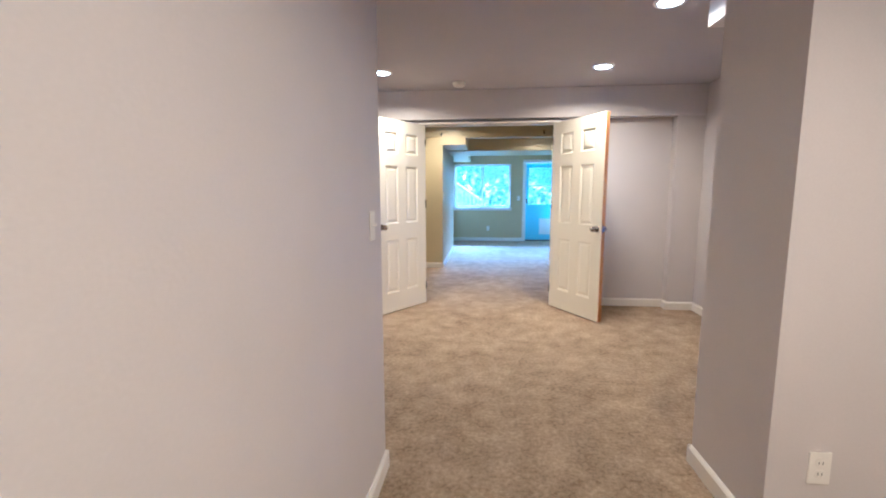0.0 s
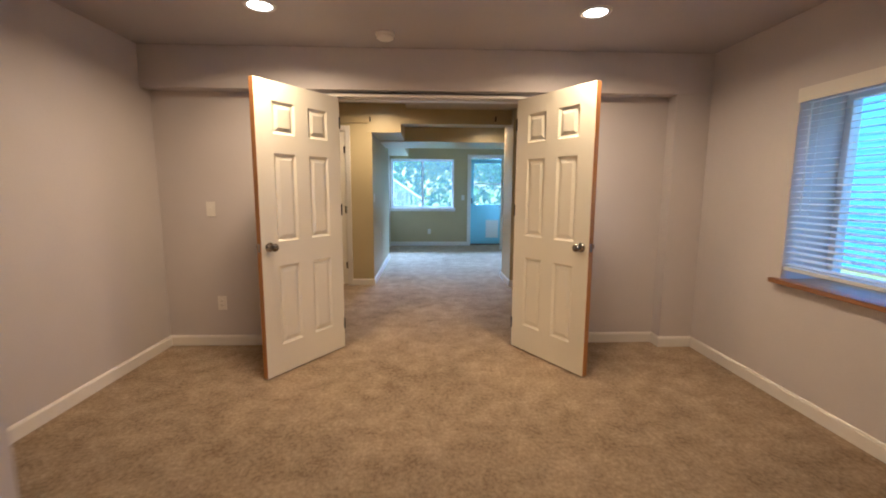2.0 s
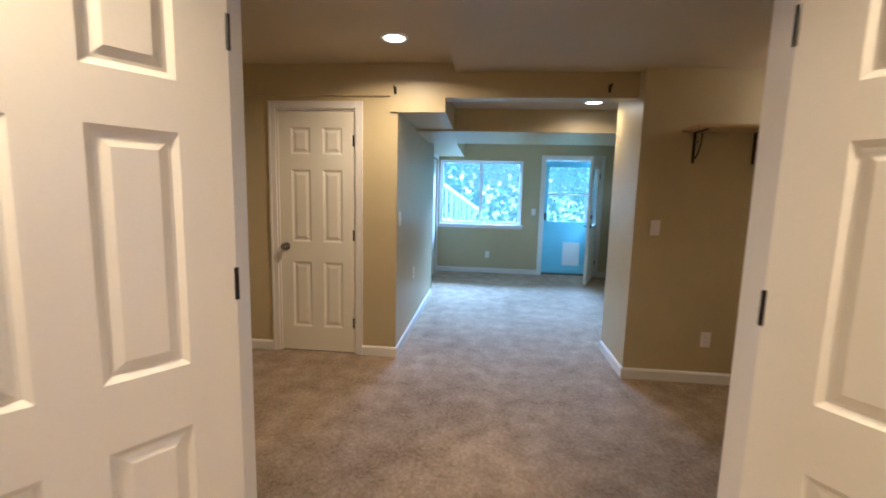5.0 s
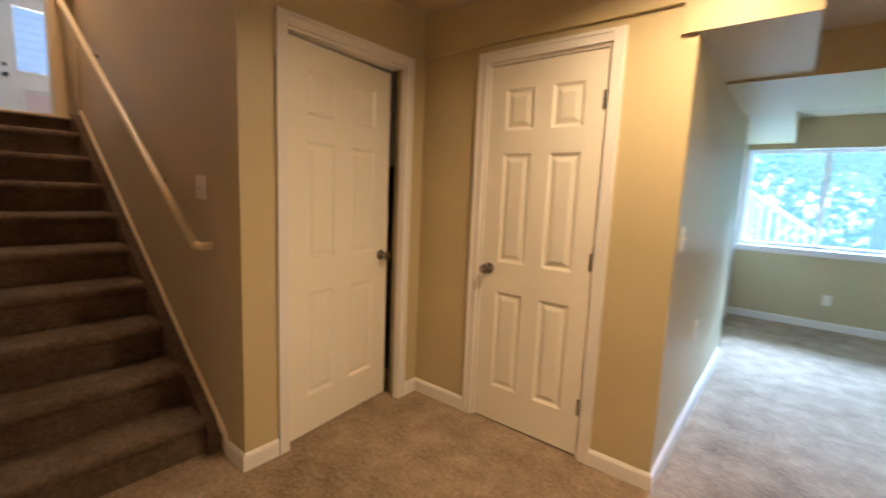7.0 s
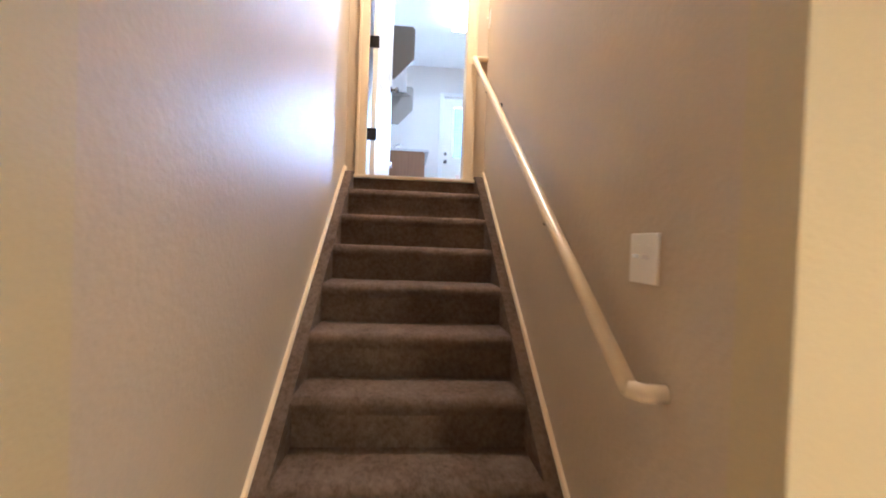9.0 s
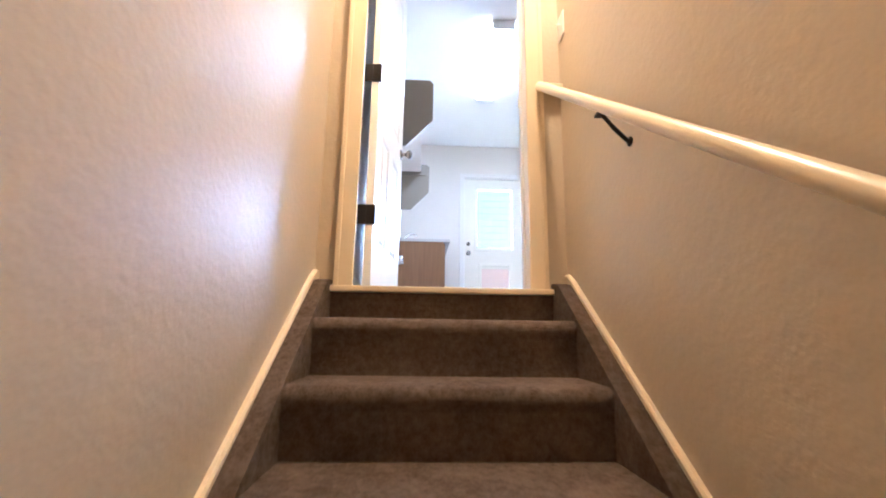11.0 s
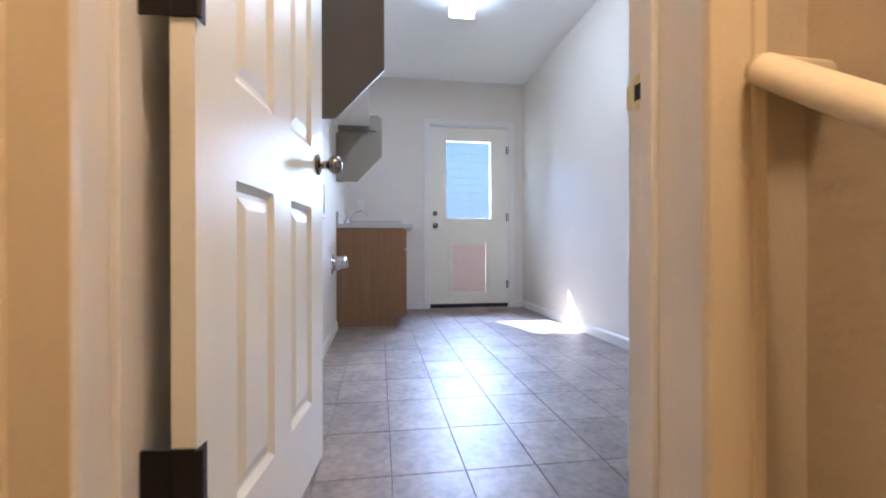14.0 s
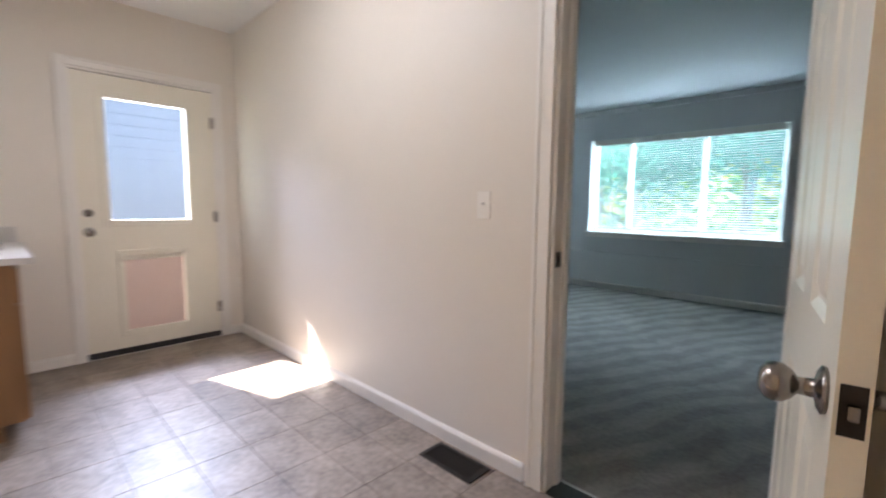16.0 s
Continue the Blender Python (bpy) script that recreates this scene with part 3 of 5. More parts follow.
def staircase():
    e = thing("staircase", pose(0, 0, 0), "straight stairs covered in brown carpet between walls", "stairs", kind="structure")
    y0, y1 = YS0 + 0.07, YS1 - 0.07
    for k in range(STEPS):
        x, z = NOSE0 - k * RUN, RISE * (k + 1)
        prof = []
        for a in range(7):
            t = math.pi / 2 - a * math.pi / 10
            prof.append((x - 0.034 + 0.034 * math.cos(t), z - 0.034 + 0.034 * math.sin(t)))
        prof = [(x - RUN - 0.04, z)] + prof + [(x - 0.012, z - 0.066), (x - 0.014, z - RISE - 0.01), (x - RUN - 0.04, z - RISE - 0.01)]
        bm = bmesh.new()
        rows = [[bm.verts.new((px, yy, pz)) for px, pz in prof] for yy in (y0, y1)]
        n = len(prof)
        for i in range(n):
            bm.faces.new((rows[0][i], rows[0][(i + 1) % n], rows[1][(i + 1) % n], rows[1][i]))
        bm.faces.new(rows[0])
        bm.faces.new(rows[1])
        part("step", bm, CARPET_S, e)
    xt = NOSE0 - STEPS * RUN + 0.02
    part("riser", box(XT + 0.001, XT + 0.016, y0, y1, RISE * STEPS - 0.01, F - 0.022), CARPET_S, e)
    part("nosing", box(XT - 0.008, XT + 0.042, SDO[0] - 0.10, SDO[1] + 0.10, F - 0.021, F + 0.003, 0.006), TRIM_S, e, "pale wooden edge board at the top step")
    slope = RISE / RUN
    for a, b, s in ((YS0 + 0.001, YS0 + 0.07, 1), (YS1 - 0.07, YS1 - 0.001, -1)):
        bm = bmesh.new()
        xa, xb = NOSE0 + 0.02, XT + 0.035
        za, zb = RISE - 0.014, RISE - 0.034 + (xa - xb) * slope
        pts = [(xa, 0), (xa, za - 0.05), (xa - 0.03, za), (xb + 0.05, zb - 0.01), (xb, zb), (XT + 0.001, zb), (XT + 0.001, zb - 0.25), (xa - 0.4, 0)]
        rows = [[bm.verts.new((px, yy, pz)) for px, pz in pts] for yy in (a, b)]
        n = len(pts)
        for i in range(n):
            bm.faces.new((rows[0][i], rows[0][(i + 1) % n], rows[1][(i + 1) % n], rows[1][i]))
        bm.faces.new(rows[0])
        bm.faces.new(rows[1])
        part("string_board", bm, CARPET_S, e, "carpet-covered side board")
        # white cap along the wall above the side board
        yw = YS0 + 0.001 if s > 0 else YS1 - 0.001
        line = [(NOSE0 + 0.09, 0.08), (NOSE0 + 0.07, 0.106), (xb + 0.06, zb - 0.02), (xb, zb + 0.012), (XT + 0.001, zb + 0.012)]
        bm = bmesh.new()
        rows = []
        for px, pz in line:
            rows.append([bm.verts.new((px, yw + s * o, pz + d)) for o, d in ((0, -0.012), (0.016, -0.012), (0.016, 0.018), (0.010, 0.026), (0, 0.026))])
        for r0, r1 in zip(rows, rows[1:]):
            for i in range(5):
                bm.faces.new((r0[i], r0[(i + 1) % 5], r1[(i + 1) % 5], r1[i]))
        bm.faces.new(rows[0])
        bm.faces.new(rows[-1])
        part("skirt_trim", bm, TRIM_S, e, "cream skirting strip")


staircase()


def handrail():
    e = thing("handrail", pose(0, 0, 0), "round cream-painted wooden handrail on dark brackets along the stairs", "handrail")
    a, b = Vector((-2.52, 6.047, 1.047)), Vector((-4.815, 6.016, 2.700))
    part("rail", sweep([a + (b - a) * k / 6 for k in range(7)], 0.0195, 14), TRIM_S, e, "", True)
    part("rail_return", sweep([a + Vector((-0.004, -0.005, 0.003)), a + Vector((0.012, 0.025, -0.004)), a + Vector((0.016, 0.071, -0.004))], 0.0195, 14), TRIM_S, e, "", True)
    part("rail_return", sweep([b + Vector((0.006, -0.006, -0.004)), b + Vector((-0.012, 0.022, 0.004)), b + Vector((-0.016, 0.101, 0.004))], 0.0195, 14), TRIM_S, e, "", True)
    for t in (0.235, 0.748):
        p = a + (b - a) * t
        g = YS1 - p.y
        line = [(0, 0, -0.018), (-0.003, 0.05 * g, -0.03), (-0.012, 0.4 * g, -0.06), (-0.024, 0.75 * g, -0.082), (-0.03, g - 0.006, -0.092)]
        br = part("bracket", sweep([p + Vector(q) for q in line], 0.0065, 8), BRONZE, e, "dark metal bracket", True)
        part("bracket_plate", lathe([(0.015, 0), (0.015, 0.004), (0.009, 0.008)], Matrix.Translation(p + Vector((-0.03, g, -0.092))) @ Euler((radians(90), 0, 0)).to_matrix().to_4x4(), 14), BRONZE, br)
        part("saddle", box(p.x - 0.03, p.x + 0.03, p.y - 0.011, p.y + 0.011, p.z - 0.024, p.z - 0.015, 0.002), BRONZE, br)


handrail()

# ---- structure: upper level ----
wall("wall_laundry_south", LX, XT - 0.18, LY0 - 0.12, LY0, F - 0.3, CL, PAINT_L)
RD = (-6.04, -5.315, F, 3.87)
wall("wall_laundry_north", LX, XT - 0.10, LY1, LY1 + 0.06, F - 0.3, CL, PAINT_L, [RD])
XD = (6.10, 7.012, F, 3.85)
wall("wall_laundry_west", LX - 0.16, LX, LY0 - 0.12, LY1 + 0.12, F - 0.3, CL, PAINT_L, [XD], along="y")
slab("wall_laundry_east_north", (XT - 0.149, XT - 0.06, YS1 + 0.001, LY1, F - 0.3, CL), PAINT_L, "painted drywall wall", "wall")
slab("wall_laundry_east_face", (XT - 0.186, XT - 0.1805, 5.99, YS1 + 0.1, F, CL), PAINT_L, "painted drywall wall", "wall")
slab("floor_threshold", (XT - 0.1815, XT - 0.009, SDO[0] + 0.0155, SDO[1] - 0.0155, F - 0.02, F - 0.004), GROUT, "grey vinyl tile floor bed in the doorway", "floor")
slab("floor_laundry", (LX - 0.02, XT - 0.182, LY0 - 0.02, LY1 + 0.1, F - 0.12, F - 0.004), GROUT, "grey vinyl tile floor bed", "floor")
slab("ceiling_laundry", (LX - 0.16, XT, LY0 - 0.12, LY1 + 0.06, CL, CL + 0.1), CEIL_L, "white painted ceiling", "ceiling")
CW = (-8.03, -5.82, 2.58, 3.86)
wall("wall_living_south", -9.0, -2.4, LY1 + 0.062, LY1 + 0.12, F - 0.3, 4.25, PAINT_C, [RD])
wall("wall_living_north", -9.0, -2.4, 11.65, 11.81, F - 0.3, 4.25, PAINT_C, [CW])
wall("wall_living_west", -9.1, -9.0, LY1 + 0.06, 11.81, F - 0.3, 4.25, PAINT_C, along="y")
wall("wall_living_east", -2.5, -2.4, LY1 + 0.12, 11.65, F - 0.3, 4.25, PAINT_C, along="y")
slab("wall_living_ledge", (-9.0, -2.5, 11.60, 11.651, F, 2.30), PAINT_C, "painted low wall ledge under the window", "wall", 0.004)
slab("floor_living", (-9.1, -2.4, LY1 + 0.1, 11.8, F - 0.15, F - 0.012), CARPET_C, "grey cut-pile carpet floor", "floor")
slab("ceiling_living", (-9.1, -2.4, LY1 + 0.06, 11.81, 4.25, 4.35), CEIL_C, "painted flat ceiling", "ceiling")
slab("trim_living_crown", (-9.0, -2.5, 11.60, 11.65, 4.19, 4.25), PAINT_C, "painted crown strip at the ceiling", "trim", 0.01)
# paler than the room paint: the window light on it is in the colour
slab("wall_living_half", (-9.0, -8.16, 10.55, 10.85, F, 2.69), PAINT_L, "painted half-height wall in the living room", "wall", 0.004)
slab("wall_living_header", (-9.0, -8.09, 10.55, 10.85, 3.72, 4.25), PAINT_C, "painted dropped header above the half wall", "wall", 0.004)

# ---- baseboards ----
for p, q, o in (((-0.45, -1.6), (-0.45, 1.935), (1, 0)), ((-0.57, 1.935), (-0.436, 1.935), (0, 1)), ((0.965, 1.61), (0.965, 2.115), (-1, 0)),
                ((0.951, 1.61), (3.2, 1.61), (0, -1)), ((0.951, 2.115), (XA1, 2.115), (0, 1)), ((XA1, 2.115), (XA1, YH), (-1, 0)),
                ((XA0, 1.935), (XA0, YR), (1, 0)), ((XA0, YR), (XO0 - 0.09, YR), (0, -1)), ((XO1 + 0.09, YR), (1.945, YR), (0, -1)),
                ((1.945, YR), (1.945, YH + 0.004), (-1, 0)), ((1.931, YH + 0.004), (XA1, YH + 0.004), (0, -1)), ((XA0, 1.935), (-0.57, 1.935), (0, 1)),
                ((XU, YC), (-1.803, YC), (0, -1)), ((-1.007, YC), (XH, YC), (0, -1)), ((XH, YC - 0.014), (XH, 9.64), (1, 0)),
                ((XW - 0.014, 7.16), (2.47, 7.16), (0, -1)), ((XW, 7.16), (XW, 7.80), (-1, 0)), ((2.47, YB), (2.47, 7.16), (-1, 0)),
                ((XU, YS1), (XU, 6.287), (1, 0)), ((XU, 7.175), (XU, YC), (1, 0)), ((-2.40, YS1), (XU + 0.014, YS1), (0, -1)),
                ((-0.86, YF), (0.937, YF), (0, -1)), ((2.006, YF), (2.2, YF), (0, -1)), ((2.2, 9.7), (2.2, 11.25), (-1, 0)), ((2.2, 11.25), (2.32, 11.25), (0, 1)),
                ((-2.40, YS0), (XU - 0.06, YS0), (0, 1))):
    baseboard(p, q, o)
for p, q, o in (((LX, LY0), (XT - 0.18, LY0), (0, 1)), ((LX, LY1), (-6.128, LY1), (0, -1)), ((LX, 5.80), (LX, 6.03), (1, 0)), ((LX, 7.053), (LX, LY1), (1, 0))):
    baseboard(p, q, o, F, 0.075)
baseboard((-9.0, 11.60), (-2.5, 11.60), (0, -1), F - 0.012)

# ---- doors: bedroom double doors ----
def double_door(m, mirror):
    e = thing("door_1", m, "open white six-panel door with bare wood edge", "door", "double doors", "structure")
    w = 0.742
    panel_leaf(e, w, 1.978, 0.040, DOORW, EDGE_WOOD)
    for s in (-1, 1):
        knob(e, w - 0.062, 0.900, s)
    part("latch_plate", box(w + 0.003, w + 0.0045, -0.0125, 0.0125, 0.870, 0.930), NICKEL, e)
    for z in (0.2, 1.125, 1.79):
        hinge(e, z, mirror, BRONZE)
    return e


double_door(pose(-0.693, 4.935, 0.012, 0, 0, 180 + 57.2), 1)
double_door(pose(0.722, 4.938, 0.012, 0, 0, -59.8), -1)
jamb(pose(0, 0, 0), XO0, XO1, HO, YH + 0.03, YB, stop=YH + 0.085)
casing(pose(XO1 + XO0, YB, 0, 0, 0, 180), XO0, XO1, HO, deep=0.009)
# ---- closet door and under-stairs door ----
e = thing("door_2", pose(CD[1] - 0.004, YC + 0.028, 0.012, 0, 0, 180), "closed white six-panel closet door", "door", kind="structure")
panel_leaf(e, CD[1] - CD[0] - 0.008, 2.03, 0.035)
knob(e, CD[1] - CD[0] - 0.072, 0.91, 1)
for z in (0.26, 1.02, 1.80):
    hinge(e, z, 1)
casing(pose(0, YC, 0), CD[0], CD[1], CD[3])
jamb(pose(0, 0, 0), CD[0], CD[1], CD[3], YC + 0.001, YC + 0.104, stop=YC + 0.05)
slab("wall_closet_inside", (CD[0] - 0.1, CD[1] + 0.1, YC + 0.5, YC + 0.55, 0, 2.3), DARK, "near-black sheet standing in for shade inside the closet", "wall")

e = thing("door_3", pose(XU - 0.05, UD[0] + 0.006, 0.012, 0, 0, 90 + 6.0), "white six-panel door left slightly ajar", "door", kind="structure")
panel_leaf(e, UD[1] - UD[0] - 0.012, 2.035, 0.035)
knob(e, UD[1] - UD[0] - 0.075, 0.93, -1)
knob(e, UD[1] - UD[0] - 0.075, 0.93, 1)
MU = pose(XU, 0, 0, 0, 0, 90)
casing(MU, UD[0], UD[1], UD[3])
e = thing("trim", MU, "white painted door jamb lining the opening", "trim", kind="structure")
part("jamb_board", box(UD[0] - 0.004, UD[0] + 0.004, 0.001, 0.109, 0, UD[3], 0.001), TRIM, e)
part("jamb_board", box(UD[1] - 0.004, UD[1] + 0.004, 0.001, 0.03, 0, UD[3], 0.001), TRIM, e)
part("jamb_board", box(UD[0] + 0.004, UD[1], 0.001, 0.109, UD[3] - 0.012, UD[3] + 0.004, 0.001), TRIM, e)
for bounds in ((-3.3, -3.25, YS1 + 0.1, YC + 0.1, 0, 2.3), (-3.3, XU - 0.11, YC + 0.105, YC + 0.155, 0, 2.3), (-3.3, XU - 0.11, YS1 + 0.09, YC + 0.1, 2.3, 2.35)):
    slab("wall_under_stairs_inside", bounds, DARK, "near-black sheet standing in for shade in the space under the stairs", "wall")

# ---- stair door and laundry doors ----
ML = pose(XT, 0, 0, 0, 0, 90)
casing(ML, SDO[0] + 0.045, SDO[1] - 0.026, SDO[3], 0.075, z=F, mat=TRIM_S)
e = jamb(pose(XT, 0, F, 0, 0, 90), SDO[0], SDO[1], SDO[3] - F, 0.0, 0.18, stop=0.10)
e = thing("door_4", pose(-5.012, 5.277, F + 0.014, 0, 0, 180 - 5.9), "open white six-panel door at the top of the stairs", "door", kind="structure")
panel_leaf(e, 0.76, 2.02, 0.035)
knob(e, 0.70, 0.915, -1)
knob(e, 0.70, 0.915, 1)
part("latch_plate", box(0.7605, 0.762, -0.0125, 0.0125, 0.885, 0.945), NICKEL, e)
for z in (0.33, 1.035, 1.80):
    hinge(e, z, -1, BRONZE, x=0.0)
    part("hinge_plate", box(-0.003, -0.0005, -0.0165, 0.016, z - 0.046, z + 0.046), BRONZE, e, "dark metal hinge leaf")
    part("hinge_plate", box(-0.006, -0.0032, 0.014, 0.058, z - 0.046, z + 0.046, 0.001), BRONZE, e, "dark metal hinge leaf")
e = thing("strike_plate", pose(-4.998, SDO[1] - 0.0165, 2.735), "worn brass strike plate on the door jamb", "strike plate")
part("plate_face", box(-0.016, 0.020, -0.002, 0, -0.03, 0.03, 0.0008), BRASS, e)
part("lip", box(-0.034, -0.0162, -0.0015, 0.003, -0.02, 0.02, 0.001), BRASS, e)
part("latch_hole", box(-0.008, 0.008, -0.003, -0.0021, -0.013, 0.013), DARK, e)
for z in (-0.022, 0.022):
    part("screw", cyl((0, -0.0035, z), (0, -0.002, z), 0.004, seg=10), BRASS, e)

MR = pose(0, LY1, 0)
casing(MR, RD[0], RD[1], RD[3], 0.07, z=F)
jamb(pose(0, LY1, F), RD[0], RD[1], RD[3] - F, 0.0, 0.12, stop=0.06)
e = thing("strike_plate", pose(RD[0] + 0.0155, LY1 + 0.03, 2.738), "satin nickel strike plate on the door jamb", "strike plate")
part("plate_face", box(0, 0.002, -0.02, 0.02, -0.03, 0.03, 0.0006), NICKEL, e)
part("latch_hole", box(0.002, 0.0028, -0.008, 0.008, -0.013, 0.013), DARK, e)
e = thing("door_5", pose(-5.312, LY1 - 0.012, F + 0.014, 0, 0, -81), "open white six-panel door into the living room", "door", kind="structure")
panel_leaf(e, 0.724, 2.02, 0.035)
knob(e, 0.662, 0.872, -1)
knob(e, 0.662, 0.872, 1)
part("latch_plate", box(0.7245, 0.7265, -0.013, 0.013, 0.839, 0.905, 0.0005), BRONZE, e, "dark metal latch plate")
part("latch_bolt", box(0.726, 0.736, -0.006, 0.006, 0.862, 0.882, 0.003), NICKEL, e)
slab("trim_threshold", (RD[0] + 0.016, RD[1] - 0.016, LY1 - 0.005, LY1 + 0.1, F - 0.004, F + 0.006), BRONZE, "dark metal carpet threshold strip", "trim", 0.002)


def exterior_door():
    w, h = XD[1] - XD[0] - 0.01, 2.0
    e = thing("door_6", pose(LX - 0.03, XD[1] - 0.005, F + 0.02, 0, 0, -90), "closed white exterior door with window and pet flap", "door", kind="structure")
    # local x runs from the hinge side towards the knob side
    gx0, gx1, gz0, gz1 = 7.007 - 6.825, 7.007 - 6.268, 2.785 - F - 0.02, 3.70 - F - 0.02
    px0, px1, pz0, pz1 = 7.007 - 6.767, 7.007 - 6.334, 1.965 - F - 0.02, 2.57 - F - 0.02
    bm = bmesh.new()
    xs, zs = sorted({0.0, w, gx0, gx1, px0, px1}), sorted({0.0, h, gz0, gz1, pz0, pz1})
    for a, b in zip(xs, xs[1:]):
        for c, d in zip(zs, zs[1:]):
            mx, mz = (a + b) / 2, (c + d) / 2
            if (gx0 < mx < gx1 and gz0 < mz < gz1) or (px0 < mx < px1 and pz0 < mz < pz1):
                continue
            add_box(bm, a, b, -0.022, 0.022, c, d)
    part("leaf", bm, DOORW, e)
    for x0, x1, z0, z1, d in ((gx0, gx1, gz0, gz1, 0.026), (px0, px1, pz0, pz1, 0.022)):
        bm = bmesh.new()
        for a, b, c, dd in ((x0 - 0.02, x0 + d, z0 - 0.02, z1 + 0.02), (x1 - d, x1 + 0.02, z0 - 0.02, z1 + 0.02), (x0 + d, x1 - d, z0 - 0.02, z0 + d), (x0 + d, x1 - d, z1 - d, z1 + 0.02)):
            add_box(bm, a, b, -0.030, 0.030, c, dd, 0.003)
        part("window_frame" if d > 0.024 else "pet_door_frame", bm, DOORW, e)
    g = part("pane", box(gx0, gx1, -0.004, 0.004, gz0, gz1), GLASS, e)
    g.visible_shadow = False
    part("pet_flap", box(px0 + 0.024, px1 - 0.024, -0.006, 0.006, pz0 + 0.018, pz1 - 0.05, 0.002), PINK, e, "pale pink translucent pet flap")
    part("pet_flap_rail", box(px0 + 0.022, px1 - 0.022, -0.012, 0.012, pz1 - 0.058, pz1 - 0.02, 0.002), DOORW, e)
    part("sweep", box(0.0, w, 0.023, 0.030, -0.018, 0.028, 0.002), RUBBER, e, "black rubber sweep")
    knob(e, w - 0.06, 2.728 - F - 0.02, 1, NICKEL, 0.022)
    part("deadbolt", lathe([(0.028, 0), (0.028, 0.006), (0.022, 0.010), (0.012, 0.022), (0.003, 0.023)], Matrix.Translation((w - 0.06, 0.022, 2.863 - F - 0.02)) @ Euler((radians(-90), 0, 0)).to_matrix().to_4x4()), NICKEL, e, "", True)
    for z in (0.24, 1.0, 1.76):
        hinge(e, z, 1, NICKEL, y=0.022)


exterior_door()
MX = pose(LX, 0, 0, 0, 0, 90)
casing(MX, XD[0], XD[1], XD[3], 0.058, z=F)
jamb(pose(LX, 0, F, 0, 0, 90), XD[0], XD[1], XD[3] - F, 0.0, 0.16, stop=0.056)


# ---- windows ----
def window(name, m, w, h, deep, mullions, sill_mat, label, inner=0.045, screen=HAZE_SCREEN):
    """A sliding window filling an opening w by h whose room face is the plane y = 0 of m; outside is +y."""
    e = thing(name, m, label, "window", kind="structure")
    f = part("window_frame", box(0, w, deep - 0.07, deep - 0.01, 0, inner, 0.003), VINYL, e)
    for b in ((0, w, h - inner, h), (0, inner, inner, h - inner), (w - inner, w, inner, h - inner)):
        part("window_frame", box(b[0], b[1], deep - 0.07, deep - 0.01, b[2], b[3], 0.003), VINYL, e)
    xs = [inner] + [q * w for q in mullions] + [w - inner]
    for q in mullions:
        part("mullion", box(q * w - 0.025, q * w + 0.025, deep - 0.06, deep - 0.015, inner, h - inner, 0.003), VINYL, e)
    for a, b in zip(xs, xs[1:]):
        p = part("pane", box(a, b, deep - 0.042, deep - 0.036, inner, h - inner), GLASS, e)
        p.visible_shadow = False
    p = part("insect_screen", box(inner, w - inner, deep - 0.009, deep - 0.006, inner, h - inner), screen, e, "thin added veil that lays haze over the view outside")
    p.visible_shadow = False
    for a, b, c, d in ((-0.002, 0.006, 0, h), (w - 0.006, w + 0.002, 0, h), (0.006, w - 0.006, h - 0.006, h + 0.002)):
        part("reveal", box(a, b, 0.001, deep - 0.072, c, d), VINYL if sill_mat is TRIM else PAINT_A, e)
    part("window_sill", box(-0.04, w + 0.04, -0.045, deep - 0.072, -0.024, 0.004, 0.004), sill_mat, e)
    if sill_mat is TRIM:
        part("apron", box(-0.03, w + 0.03, -0.014, 0, -0.07, -0.026, 0.003), TRIM, e)
    return e


window("window_1", pose(XA1, AW[1], AW[2], 0, 0, -90), AW[1] - AW[0], AW[3] - AW[2], 0.36, (0.5,), SILL_WOOD, "bedroom sliding window with brown wooden sill")
window("window_2", pose(FW[0], YF, FW[2]), FW[1] - FW[0], FW[3] - FW[2], 0.16, (0.5,), TRIM, "white sliding window of the far room")
window("window_3", pose(CW[0], 11.65, CW[2]), CW[1] - CW[0], CW[3] - CW[2], 0.16, (0.235, 0.635), TRIM, "wide white living room window", screen=HAZE_SCREEN_L)


def blind(m, w, h, n, label, tilt=12, chord=0.05, y=-0.03):
    """A horizontal blind, lowered; hangs from z = 0 down to -h."""
    e = thing("window_blind", m, label, "blind")
    part("headrail", box(0, w, y - 0.03, y + 0.028, -0.045, 0, 0.003), SLAT, e)
    part("valance", box(-0.012, w + 0.012, y - 0.040, y - 0.031, -0.07, 0.012, 0.003), TRIM, e)
    me = None
    for k in range(n):
        z = -0.075 - (h - 0.115) * k / (n - 1)
        if me is None:
            bm = box(0.004, w - 0.004, -chord / 2, chord / 2, -0.0013, 0.0013)
            ob = part("slat", bm, SLAT, e)
            me = ob.data
        else:
            ob = new("slat", me)
            ob.parent = e
        ob.matrix_basis = pose(0, y, z, tilt, 0, 0)
    part("bottom_rail", box(0.002, w - 0.002, y - 0.026, y + 0.026, -h, -h + 0.022, 0.004), SLAT, e)
    for x in (0.12 * w, 0.88 * w):
        part("ladder_cord", box(x - 0.0012, x + 0.0012, y - 0.028, y - 0.0265, -h + 0.01, -0.045), SLAT, e)
    return e


b = blind(pose(XA1, AW[1] - 0.004, AW[3] + 0.005, 0, 0, -90), AW[1] - AW[0] - 0.008, AW[3] - AW[2] - 0.055, 27, "lowered white horizontal slat blind in front of the window", 8, y=0.035)
part("tilt_wand", cyl((0.10, -0.012, -0.08), (0.10, -0.012, -0.72), 0.004, seg=8), SLAT, b)
